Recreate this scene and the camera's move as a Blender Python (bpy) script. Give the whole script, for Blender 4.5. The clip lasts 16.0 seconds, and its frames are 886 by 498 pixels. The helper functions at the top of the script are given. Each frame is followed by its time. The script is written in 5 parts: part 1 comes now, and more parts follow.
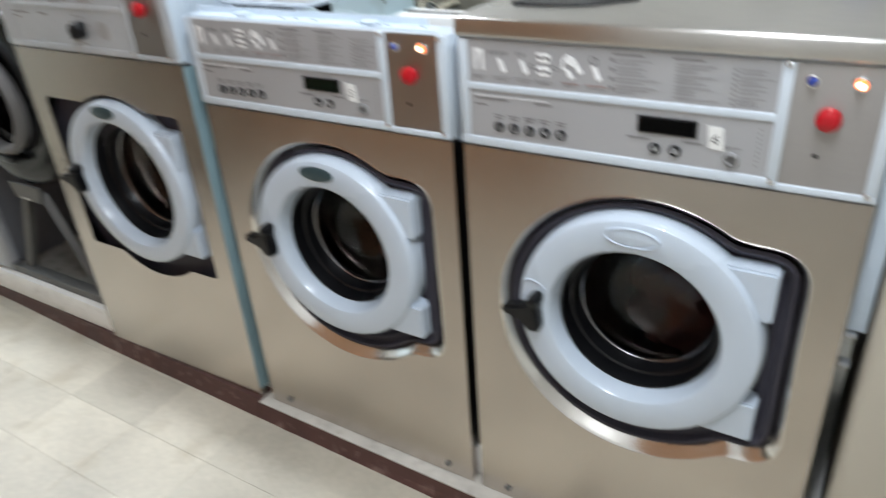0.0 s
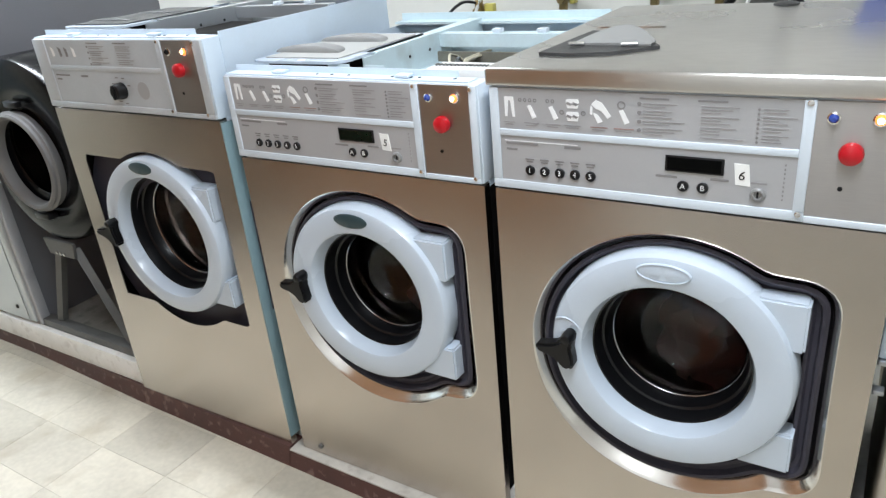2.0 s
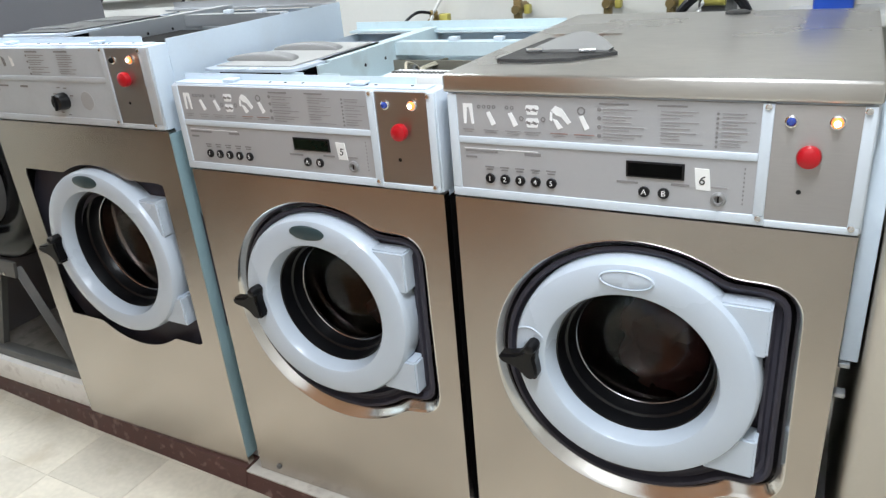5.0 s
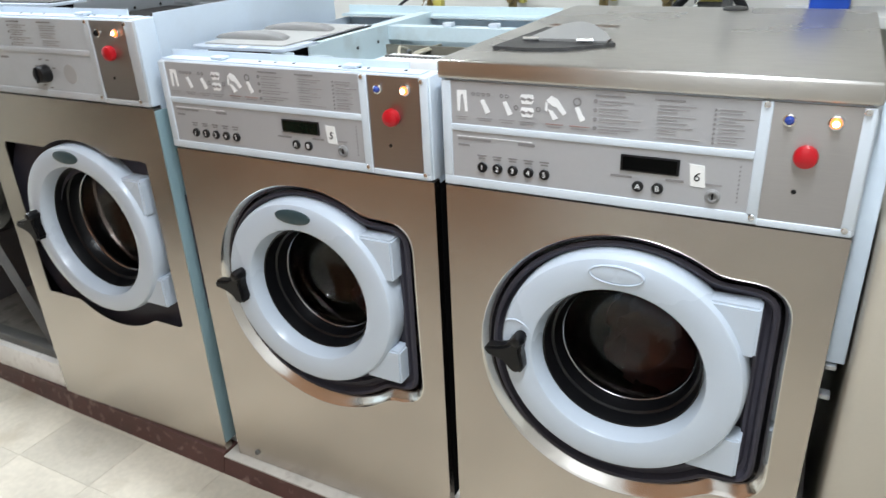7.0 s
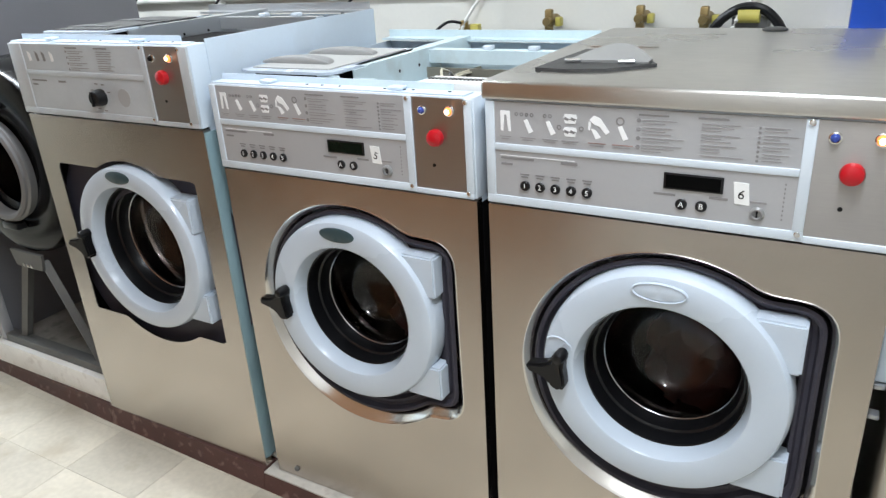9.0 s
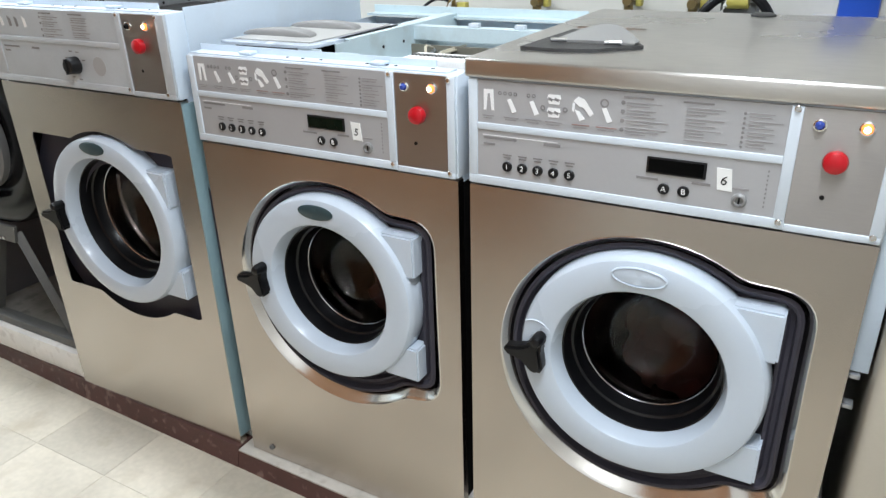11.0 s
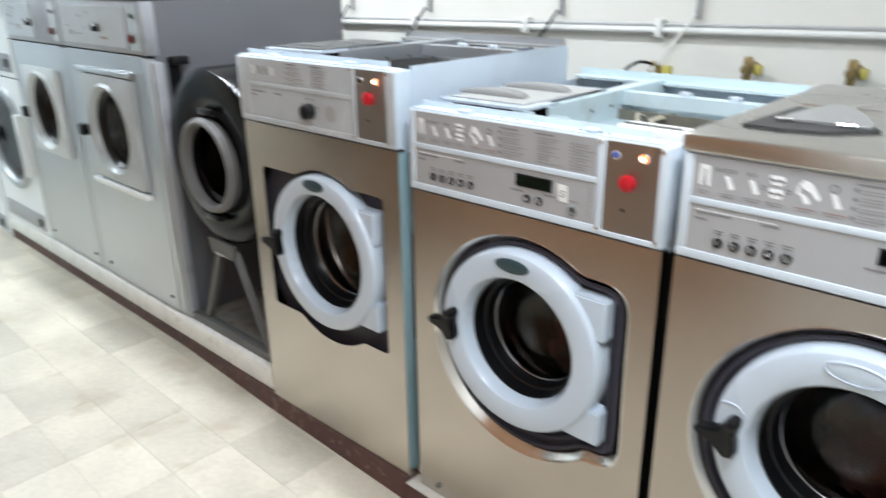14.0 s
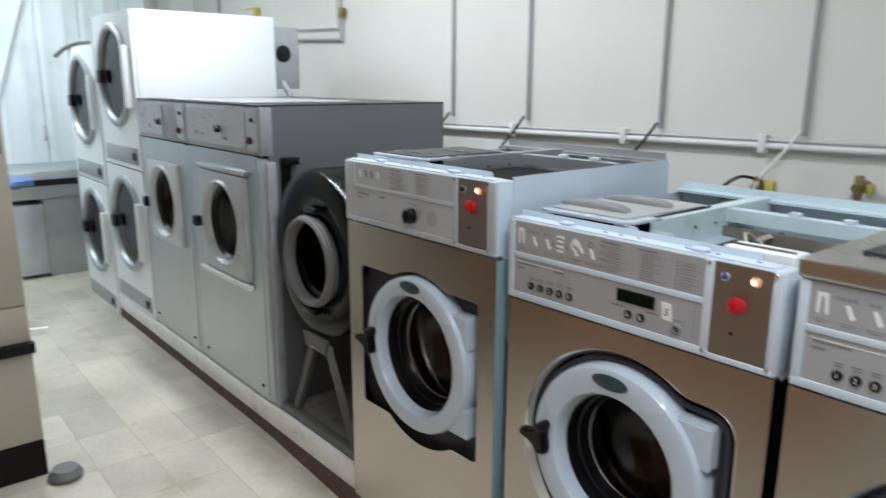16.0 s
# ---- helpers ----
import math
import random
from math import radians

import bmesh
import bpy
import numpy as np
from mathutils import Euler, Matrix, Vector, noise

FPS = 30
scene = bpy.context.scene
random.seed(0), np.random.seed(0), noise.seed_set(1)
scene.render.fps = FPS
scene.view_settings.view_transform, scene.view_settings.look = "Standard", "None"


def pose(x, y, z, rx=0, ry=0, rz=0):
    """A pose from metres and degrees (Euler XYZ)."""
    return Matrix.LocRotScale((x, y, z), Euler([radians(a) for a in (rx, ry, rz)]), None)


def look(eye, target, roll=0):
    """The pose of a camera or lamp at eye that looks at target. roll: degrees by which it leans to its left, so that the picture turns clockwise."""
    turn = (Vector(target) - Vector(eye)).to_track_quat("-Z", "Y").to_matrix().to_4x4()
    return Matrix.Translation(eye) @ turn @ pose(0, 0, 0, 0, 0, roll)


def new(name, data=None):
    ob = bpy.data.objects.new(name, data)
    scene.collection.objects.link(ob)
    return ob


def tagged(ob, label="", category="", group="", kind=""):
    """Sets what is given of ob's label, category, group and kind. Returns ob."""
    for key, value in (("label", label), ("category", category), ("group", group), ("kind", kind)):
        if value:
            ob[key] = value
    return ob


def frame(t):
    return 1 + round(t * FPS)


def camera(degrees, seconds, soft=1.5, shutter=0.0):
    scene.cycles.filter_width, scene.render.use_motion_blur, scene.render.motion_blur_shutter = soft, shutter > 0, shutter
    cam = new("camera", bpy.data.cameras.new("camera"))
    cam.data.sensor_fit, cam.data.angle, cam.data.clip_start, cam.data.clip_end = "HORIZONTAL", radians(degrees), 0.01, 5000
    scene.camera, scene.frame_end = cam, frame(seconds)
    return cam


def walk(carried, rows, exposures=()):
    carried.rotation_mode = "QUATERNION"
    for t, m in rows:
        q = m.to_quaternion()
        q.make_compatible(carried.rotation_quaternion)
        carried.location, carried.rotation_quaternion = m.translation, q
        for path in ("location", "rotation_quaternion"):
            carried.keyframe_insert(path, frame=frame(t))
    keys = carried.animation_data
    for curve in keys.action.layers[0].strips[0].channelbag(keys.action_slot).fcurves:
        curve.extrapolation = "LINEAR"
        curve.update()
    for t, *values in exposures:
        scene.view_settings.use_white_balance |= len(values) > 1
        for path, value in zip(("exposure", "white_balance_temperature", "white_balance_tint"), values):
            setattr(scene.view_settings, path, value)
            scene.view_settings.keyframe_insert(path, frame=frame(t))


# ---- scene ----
cam = camera(63.3, 16.0, soft=1.35, shutter=0.8)
PATH = [
    (0, (0.643, -1.067, 1.408), (-0.323, 0.392, 0.44), -4.3),
    (0.5, (0.615, -1.149, 1.433), (-0.475, 0.291, 0.573), -4.4),
    (1, (0.624, -1.155, 1.427), (-0.406, 0.338, 0.584), -5.6),
    (1.5, (0.626, -1.144, 1.414), (-0.398, 0.354, 0.575), -5.5),
    (2, (0.626, -1.134, 1.413), (-0.386, 0.375, 0.576), -5.7),
    (2.5, (0.621, -1.134, 1.417), (-0.41, 0.368, 0.592), -5.8),
    (3, (0.617, -1.141, 1.43), (-0.479, 0.329, 0.631), -7.2),
    (3.5, (0.625, -1.146, 1.406), (-0.45, 0.323, 0.578), -9.4),
    (4, (0.618, -1.118, 1.393), (-0.365, 0.42, 0.575), -7.4),
    (6.5, (0.599, -1.113, 1.402), (-0.278, 0.487, 0.583), -3.9),
    (7, (0.59, -1.104, 1.388), (-0.279, 0.487, 0.544), -2.7),
    (7.5, (0.572, -1.118, 1.398), (-0.345, 0.435, 0.533), -2.5),
    (8, (0.562, -1.127, 1.393), (-0.385, 0.423, 0.557), -1.7),
    (8.5, (0.568, -1.137, 1.4), (-0.42, 0.39, 0.568), -3.4),
    (9, (0.579, -1.136, 1.389), (-0.372, 0.441, 0.606), -3.5),
    (11.5, (0.577, -1.117, 1.379), (-0.328, 0.444, 0.518), -1.5),
    (12, (0.568, -1.123, 1.386), (-0.355, 0.404, 0.483), -1.2),
    (12.5, (0.569, -1.127, 1.389), (-0.349, 0.408, 0.493), -1.0),
    (13, (0.571, -1.129, 1.396), (-0.358, 0.402, 0.506), -1.3),
    (13.5, (0.554, -1.147, 1.424), (-0.554, 0.303, 0.605), -2.1),
    (14, (0.534, -1.183, 1.419), (-0.751, 0.176, 0.711), -0.8),
    (14.5, (0.504, -1.21, 1.454), (-0.939, 0.025, 0.828), -1.2),
    (15, (0.498, -1.213, 1.456), (-1.047, -0.038, 0.972), 0.1),
    (15.5, (0.497, -1.217, 1.463), (-1.065, -0.043, 1.035), 0.1),
    (16, (0.509, -1.206, 1.446), (-0.988, 0.041, 0.994), 0.2),
]
walk(cam, [(t, look(eye, target, roll)) for t, eye, target, roll in PATH], [(0, 0.26), (0.5, 0.30), (0.9, 0.47), (13.4, 0.47), (14.2, 0.56), (14.7, 0.46), (15.2, -0.15), (16, -0.15)])

# ---- light ----
world = bpy.data.worlds.new("world")
scene.world = world
world.use_nodes = True
wn = world.node_tree.nodes
wn["Background"].inputs[0].default_value = (0.75, 0.85, 1.0, 1)
wn["Background"].inputs[1].default_value = 0.2


def area(name, place, target, sx, sy, watts, colour):
    d = bpy.data.lights.new(name, "AREA")
    d.shape, d.size, d.size_y, d.energy, d.color = "RECTANGLE", sx, sy, watts, colour
    o = new(name, d)
    o.matrix_world = look(place, target)
    return o


CEIL = 2.75
# place, power and length across and along the aisle of each ceiling tube; the middle one hangs over the machines, along the row
TUBES = [(0.55, -0.80, 38, 0.10, 1.2), (-2.30, 0.16, 62, 2.4, 0.10), (-4.9, -0.70, 50, 0.10, 1.2)]
for tx, ty, watts, sx, sy in TUBES:
    area("tube_light", (tx, ty, CEIL - 0.10), (tx, ty, 0), sx, sy, watts, (0.83, 0.945, 1.02) if tx < -4 else (0.865, 0.942, 1.035))



# ---- materials ----
def mat(name, base, rough=0.5, metal=0.0, var=0.12, scale=6.0, bump=0.05, fine=180.0, stretch=(1, 1, 1), coat=0.0, spots=None, spot_amount=0.5):
    m = bpy.data.materials.new(name)
    m.use_nodes = True
    nt = m.node_tree
    b = nt.nodes["Principled BSDF"]
    tc = nt.nodes.new("ShaderNodeTexCoord")
    mp = nt.nodes.new("ShaderNodeMapping")
    mp.inputs["Scale"].default_value = stretch
    nt.links.new(tc.outputs["Object"], mp.inputs[0])
    n1 = nt.nodes.new("ShaderNodeTexNoise")
    n1.inputs["Scale"].default_value, n1.inputs["Detail"].default_value = scale, 5
    nt.links.new(tc.outputs["Object"], n1.inputs["Vector"])
    n2 = nt.nodes.new("ShaderNodeTexNoise")
    n2.inputs["Scale"].default_value, n2.inputs["Detail"].default_value = fine, 3
    nt.links.new(mp.outputs[0], n2.inputs["Vector"])
    ramp = nt.nodes.new("ShaderNodeValToRGB")
    lo = tuple(max(0, c * (1 - var)) for c in base)
    hi = tuple(min(1, c * (1 + var * 0.6)) for c in base)
    ramp.color_ramp.elements[0].position, ramp.color_ramp.elements[0].color = 0.3, (*lo, 1)
    ramp.color_ramp.elements[1].position, ramp.color_ramp.elements[1].color = 0.7, (*hi, 1)
    mix = nt.nodes.new("ShaderNodeMath")
    mix.operation = "MULTIPLY_ADD"
    mix.inputs[1].default_value = 0.25
    nt.links.new(n2.outputs[0], mix.inputs[0])
    sc = nt.nodes.new("ShaderNodeMath")
    sc.operation = "MULTIPLY"
    sc.inputs[1].default_value = 0.75
    nt.links.new(n1.outputs[0], sc.inputs[0])
    nt.links.new(sc.outputs[0], mix.inputs[2])
    nt.links.new(mix.outputs[0], ramp.inputs[0])
    colour = ramp.outputs[0]
    if spots:
        n3 = nt.nodes.new("ShaderNodeTexNoise")
        n3.inputs["Scale"].default_value, n3.inputs["Detail"].default_value = scale * 2.3, 8
        nt.links.new(tc.outputs["Object"], n3.inputs["Vector"])
        r3 = nt.nodes.new("ShaderNodeValToRGB")
        r3.color_ramp.elements[0].position, r3.color_ramp.elements[1].position = 0.56, 0.68
        nt.links.new(n3.outputs[0], r3.inputs[0])
        k = nt.nodes.new("ShaderNodeMath")
        k.operation = "MULTIPLY"
        k.inputs[1].default_value = spot_amount
        nt.links.new(r3.outputs[0], k.inputs[0])
        mx = nt.nodes.new("ShaderNodeMixRGB")
        mx.inputs[2].default_value = (*spots, 1)
        nt.links.new(k.outputs[0], mx.inputs[0])
        nt.links.new(colour, mx.inputs[1])
        colour = mx.outputs[0]
    nt.links.new(colour, b.inputs["Base Color"])
    rr = nt.nodes.new("ShaderNodeMapRange")
    rr.inputs[3].default_value, rr.inputs[4].default_value = max(0.03, rough * 0.8), min(1, rough * 1.25)
    nt.links.new(n1.outputs[0], rr.inputs[0])
    nt.links.new(rr.outputs[0], b.inputs["Roughness"])
    b.inputs["Metallic"].default_value = metal
    b.inputs["Coat Weight"].default_value = coat
    if bump:
        bp = nt.nodes.new("ShaderNodeBump")
        bp.inputs["Strength"].default_value, bp.inputs["Distance"].default_value = bump, 0.002
        nt.links.new(n2.outputs[0], bp.inputs["Height"])
        nt.links.new(bp.outputs[0], b.inputs["Normal"])
    return m


def steel(name, base, rough, spread=(0, 0, 1), strength=0.8):
    """Brushed sheet: gloss is spread across the brush marks, along the given direction."""
    m = mat(name, base, rough, 1.0, 0.16, 2.2, 0.08, 60, (0.5, 1, 34), spots=tuple(c * 0.8 for c in base), spot_amount=0.2)
    b = m.node_tree.nodes["Principled BSDF"]
    b.inputs["Anisotropic"].default_value = strength
    way = m.node_tree.nodes.new("ShaderNodeCombineXYZ")
    for k in range(3):
        way.inputs[k].default_value = spread[k]
    m.node_tree.links.new(way.outputs[0], b.inputs["Tangent"])
    return m


def glow(name, colour, power):
    m = bpy.data.materials.new(name)
    m.use_nodes = True
    b = m.node_tree.nodes["Principled BSDF"]
    b.inputs["Base Color"].default_value = (*colour, 1)
    b.inputs["Emission Color"].default_value = (*colour, 1)
    b.inputs["Emission Strength"].default_value = power
    return m


STEEL = steel("brushed_steel", (0.57, 0.52, 0.475), 0.23, (0, 0, 1), 0.45)
STEEL_TOP = steel("brushed_steel_lid", (0.60, 0.585, 0.56), 0.28, (0, 0.7, 0.7), 0.6)
PLATE = steel("switch_plate_steel", (0.40, 0.38, 0.365), 0.34)
LIP = mat("pressed_steel_lip", (0.80, 0.78, 0.75), 0.17, 1.0, 0.08, 4, 0.02)
CHROME = mat("chrome", (0.8, 0.8, 0.8), 0.12, 1.0, 0.05, 8, 0.0)
DRUM_BRIGHT = mat("bright_drum_steel", (0.42, 0.41, 0.42), 0.20, 1.0, 0.15, 5, 0.0)
DRUM_STEEL = mat("drum_steel", (0.22, 0.19, 0.18), 0.20, 1.0, 0.15, 5, 0.0)
BLUEWHITE = mat("pale_blue_enamel", (0.64, 0.735, 0.83), 0.35, 0, 0.05, 3, 0.03, spots=(0.55, 0.6, 0.64), spot_amount=0.25)
RINGWHITE = mat("door_ring_enamel", (0.545, 0.615, 0.70), 0.26, 0, 0.03, 3, 0.10, 240, coat=0.3)
TEAL = mat("pale_teal_frame", (0.58, 0.70, 0.74), 0.42, 0, 0.10, 5, 0.04, spots=(0.4, 0.45, 0.44), spot_amount=0.4)
TEALDARK = mat("teal_edge_strip", (0.20, 0.30, 0.33), 0.45, 0, 0.12, 8, 0.05)
FASCIA = mat("grey_fascia_foil", (0.425, 0.425, 0.435), 0.38, 0.2, 0.04, 4, 0.02)
FASCIA_PALE = mat("pale_worn_fascia", (0.535, 0.565, 0.595), 0.4, 0.2, 0.10, 9, 0.03)
TRIM = mat("white_fascia_frame", (0.60, 0.66, 0.72), 0.35, 0, 0.04, 4, 0.02)
INK = mat("grey_print", (0.23, 0.22, 0.22), 0.6, 0, 0.05, 20, 0)
RUST = mat("faded_rust_mark", (0.34, 0.22, 0.20), 0.8, 0, 0.3, 40, 0.05)
INKPALE = mat("pale_grey_print", (0.30, 0.29, 0.29), 0.6, 0, 0.05, 20, 0)
INKWHITE = mat("white_print", (0.85, 0.85, 0.85), 0.6, 0, 0.03, 20, 0)
BLACK = mat("black_plastic", (0.006, 0.006, 0.007), 0.30, 0, 0.2, 20, 0.03)
BLACK.node_tree.nodes["Principled BSDF"].inputs["Specular IOR Level"].default_value = 0.35
RUBBER = mat("dark_rubber_seal", (0.048, 0.045, 0.060), 0.55, 0, 0.2, 10, 0.08)
# DARK: shade inside cabinets and gaps put into the colour; also an unlit lens
DARK = mat("shade_and_lens_black", (0.007, 0.0065, 0.0065), 0.7, 0, 0.3, 6, 0.05)
BADGE = mat("dark_green_badge", (0.03, 0.06, 0.07), 0.3, 0, 0.1, 30, 0.02)
RED = mat("red_button", (0.46, 0.004, 0.012), 0.3, 0, 0.05, 20, 0.0, coat=0.1)
BLUE = mat("blue_lens", (0.03, 0.06, 0.30), 0.15, 0, 0.05, 20, 0)
ORANGE = glow("lit_orange_lamp", (1.0, 0.20, 0.04), 1.6)
ORANGE_CORE = glow("lit_lamp_core", (1.0, 0.62, 0.40), 6.0)
DISPLAY = mat("display_window", (0.002, 0.002, 0.002), 0.12, 0, 0.1, 20, 0)
DISPLAY.node_tree.nodes["Principled BSDF"].inputs["Specular IOR Level"].default_value = 0.06
DISPLAY_GREEN = mat("green_display_window", (0.003, 0.008, 0.005), 0.14, 0, 0.1, 20, 0)
DISPLAY_GREEN.node_tree.nodes["Principled BSDF"].inputs["Specular IOR Level"].default_value = 0.15
PORTHOLE = mat("dark_porthole_glass", (0.006, 0.003, 0.003), 0.10, 0, 0.1, 20, 0)
PORTHOLE.node_tree.nodes["Principled BSDF"].inputs["Specular IOR Level"].default_value = 0.22
PAPER = mat("paper_label", (0.82, 0.82, 0.80), 0.7, 0, 0.03, 30, 0.02)
GREYPAINT = mat("grey_hammer_paint", (0.40, 0.41, 0.435), 0.38, 0.25, 0.06, 5, 0.05, spots=(0.22, 0.22, 0.24), spot_amount=0.4)
GREYSTEEL = mat("dull_steel_front", (0.51, 0.53, 0.55), 0.30, 0.75, 0.07, 3, 0.04, 60, (1, 1, 20))
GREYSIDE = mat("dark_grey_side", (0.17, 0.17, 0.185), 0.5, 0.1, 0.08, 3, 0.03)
IRON = mat("dark_cast_iron", (0.005, 0.005, 0.006), 0.17, 0.0, 0.3, 7, 0.02, spots=(0.04, 0.039, 0.038), spot_amount=0.35)
IRON.node_tree.nodes["Principled BSDF"].inputs["Specular IOR Level"].default_value = 0.20
GREYRUBBER = mat("grey_rubber_gasket", (0.165, 0.162, 0.16), 0.55, 0, 0.12, 9, 0.05)
DUSTY = mat("dusty_sheet", (0.20, 0.19, 0.15), 0.7, 0, 0.3, 14, 0.1)
DUSTPAN = mat("dust_covered_sheet", (0.25, 0.24, 0.215), 0.8, 0, 0.3, 9, 0.2, 60, spots=(0.10, 0.095, 0.09), spot_amount=0.5)
GREYIRON = mat("grey_iron_frame", (0.15, 0.15, 0.145), 0.5, 0.3, 0.25, 9, 0.12, spots=(0.16, 0.15, 0.13), spot_amount=0.4)
DRYERWHITE = mat("white_dryer_enamel", (0.86, 0.89, 0.90), 0.35, 0, 0.04, 3, 0.02)
DRYERSIDE = mat("white_dryer_side", (0.78, 0.81, 0.83), 0.4, 0, 0.04, 2, 0.02)
CREAM = mat("cream_enamel", (0.47, 0.43, 0.355), 0.4, 0, 0.05, 4, 0.03, spots=(0.5, 0.45, 0.36), spot_amount=0.2)
BROWN = mat("brown_black_trim", (0.009, 0.0065, 0.006), 0.5, 0, 0.15, 9, 0.05)
WALLP = mat("cream_wall_paint", (0.66, 0.65, 0.60), 0.75, 0, 0.05, 1.3, 0.12, 90, spots=(0.59, 0.59, 0.51), spot_amount=0.25)
WALLW = mat("white_wall_paint", (0.82, 0.83, 0.82), 0.7, 0, 0.04, 1.5, 0.1, 90)
# next three: colours of the unseen wall, picked to tint reflections in the steel
WALLGREY = mat("beige_reflected_wall", (0.53, 0.505, 0.47), 0.8, 0, 0.08, 1.2, 0.1, 90)
WALLCOOL = mat("grey_blue_reflected_wall", (0.24, 0.265, 0.285), 0.8, 0, 0.08, 1.2, 0.1, 90)
WALLWARM = mat("brown_reflected_wall", (0.29, 0.15, 0.075), 0.8, 0, 0.08, 1.2, 0.1, 90)
CEILM = mat("ceiling_paint", (0.78, 0.77, 0.74), 0.8, 0, 0.04, 1.5, 0.1, 90)
SHEET = mat("white_sheet_cladding", (0.74, 0.80, 0.82), 0.45, 0, 0.08, 2, 0.05, spots=(0.6, 0.64, 0.64), spot_amount=0.4)
PIPE = mat("grey_painted_conduit", (0.42, 0.42, 0.42), 0.5, 0.2, 0.1, 10, 0.05)
PIPEW = mat("white_painted_pipe", (0.66, 0.66, 0.63), 0.55, 0, 0.08, 9, 0.05)
BRASS = mat("aged_brass", (0.30, 0.22, 0.10), 0.4, 0.8, 0.2, 30, 0.05)
YELLOW = mat("yellow_plastic", (0.50, 0.44, 0.10), 0.45, 0, 0.08, 20, 0.03)
PLINTH = mat("white_painted_plinth", (0.84, 0.83, 0.80), 0.6, 0, 0.10, 9, 0.2, 60, spots=(0.42, 0.38, 0.34), spot_amount=0.35)
LEDGE = mat("scuffed_pale_ledge", (0.52, 0.49, 0.44), 0.6, 0, 0.2, 14, 0.2, 60, spots=(0.30, 0.25, 0.21), spot_amount=0.4)
SKIRT = mat("oxblood_plinth_skirting", (0.085, 0.036, 0.030), 0.55, 0, 0.25, 14, 0.2, 60, spots=(0.36, 0.25, 0.21), spot_amount=0.4)
GROUT = mat("floor_grout", (0.47, 0.43, 0.35), 0.85, 0, 0.12, 12, 0.2)
SINKM = mat("galvanised_sheet", (0.42, 0.44, 0.45), 0.42, 0.6, 0.12, 7, 0.04)
CLOTH = mat("blue_grey_cloth", (0.16, 0.26, 0.50), 0.85, 0, 0.3, 30, 0.2)
BLUEBOX = mat("bright_blue_plastic", (0.01, 0.07, 0.45), 0.4, 0, 0.08, 10, 0.03)
WIRE = mat("cream_wire_insulation", (0.55, 0.50, 0.38), 0.5, 0, 0.1, 20, 0)
CARD = mat("worn_brown_board", (0.22, 0.18, 0.14), 0.7, 0, 0.2, 12, 0.15)
MAG_COVER = mat("dark_leather_cover", (0.035, 0.035, 0.035), 0.45, 0, 0.3, 40, 0.25)
MAG_LID = mat("grey_plastic_lid", (0.24, 0.24, 0.235), 0.3, 0, 0.06, 10, 0.03)
FLAPDARK = mat("dark_grey_flap", (0.26, 0.26, 0.255), 0.6, 0, 0.1, 10, 0.04)
HOPLID = mat("grey_hopper_cover", (0.42, 0.42, 0.405), 0.42, 0, 0.08, 10, 0.04)
LAUNDRY = mat("dark_red_laundry", (0.10, 0.022, 0.016), 0.9, 0, 0.4, 18, 0.4)

TILE = mat("marbled_floor_tile", (0.545, 0.498, 0.405), 0.36, 0, 0.28, 2.6, 0.05, 60, spots=(0.38, 0.325, 0.235), spot_amount=0.6)
nt = TILE.node_tree
geo = nt.nodes.new("ShaderNodeNewGeometry")
for nd in [n for n in nt.nodes if n.bl_idname == "ShaderNodeTexNoise"]:
    for lk in list(nd.inputs["Vector"].links):
        nt.links.remove(lk)
    nt.links.new(geo.outputs["Position"], nd.inputs["Vector"])
oi = nt.nodes.new("ShaderNodeObjectInfo")
tr = nt.nodes.new("ShaderNodeMapRange")
tr.inputs[3].default_value, tr.inputs[4].default_value = 0.84, 1.10
nt.links.new(oi.outputs["Random"], tr.inputs[0])
mul = nt.nodes.new("ShaderNodeVectorMath")
mul.operation = "SCALE"
tb = nt.nodes["Principled BSDF"]
src = tb.inputs["Base Color"].links[0].from_socket
nt.links.new(src, mul.inputs[0])
nt.links.new(tr.outputs[0], mul.inputs["Scale"])
nt.links.new(mul.outputs[0], tb.inputs["Base Color"])

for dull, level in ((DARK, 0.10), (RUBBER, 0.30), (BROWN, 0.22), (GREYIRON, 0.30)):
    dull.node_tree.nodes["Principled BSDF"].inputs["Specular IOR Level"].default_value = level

GLASS = bpy.data.materials.new("door_glass")
GLASS.use_nodes = True
gb = GLASS.node_tree.nodes["Principled BSDF"]
gb.inputs["Transmission Weight"].default_value = 1.0
gb.inputs["Roughness"].default_value = 0.02
gb.inputs["Base Color"].default_value = (0.78, 0.76, 0.74, 1)
gb.inputs["IOR"].default_value = 1.33


FLATGLASS = GLASS.copy()
FLATGLASS.name = "flat_door_glass"
FLATGLASS.node_tree.nodes["Principled BSDF"].inputs["IOR"].default_value = 1.10
FLATGLASS.node_tree.nodes["Principled BSDF"].inputs["Base Color"].default_value = (0.42, 0.42, 0.43, 1)


# ---- modelling helpers ----
def box(bm, x0, x1, y0, y1, z0, z1, bevel=0.0, seg=2):
    r = bmesh.ops.create_cube(bm, size=1.0)
    vs = r["verts"]
    for v in vs:
        v.co = Vector((x0 + (v.co.x + 0.5) * (x1 - x0), y0 + (v.co.y + 0.5) * (y1 - y0), z0 + (v.co.z + 0.5) * (z1 - z0)))
    if bevel:
        es = list({e for v in vs for e in v.link_edges})
        bmesh.ops.bevel(bm, geom=es, offset=bevel, segments=seg, profile=0.5, affect="EDGES")
    return bm


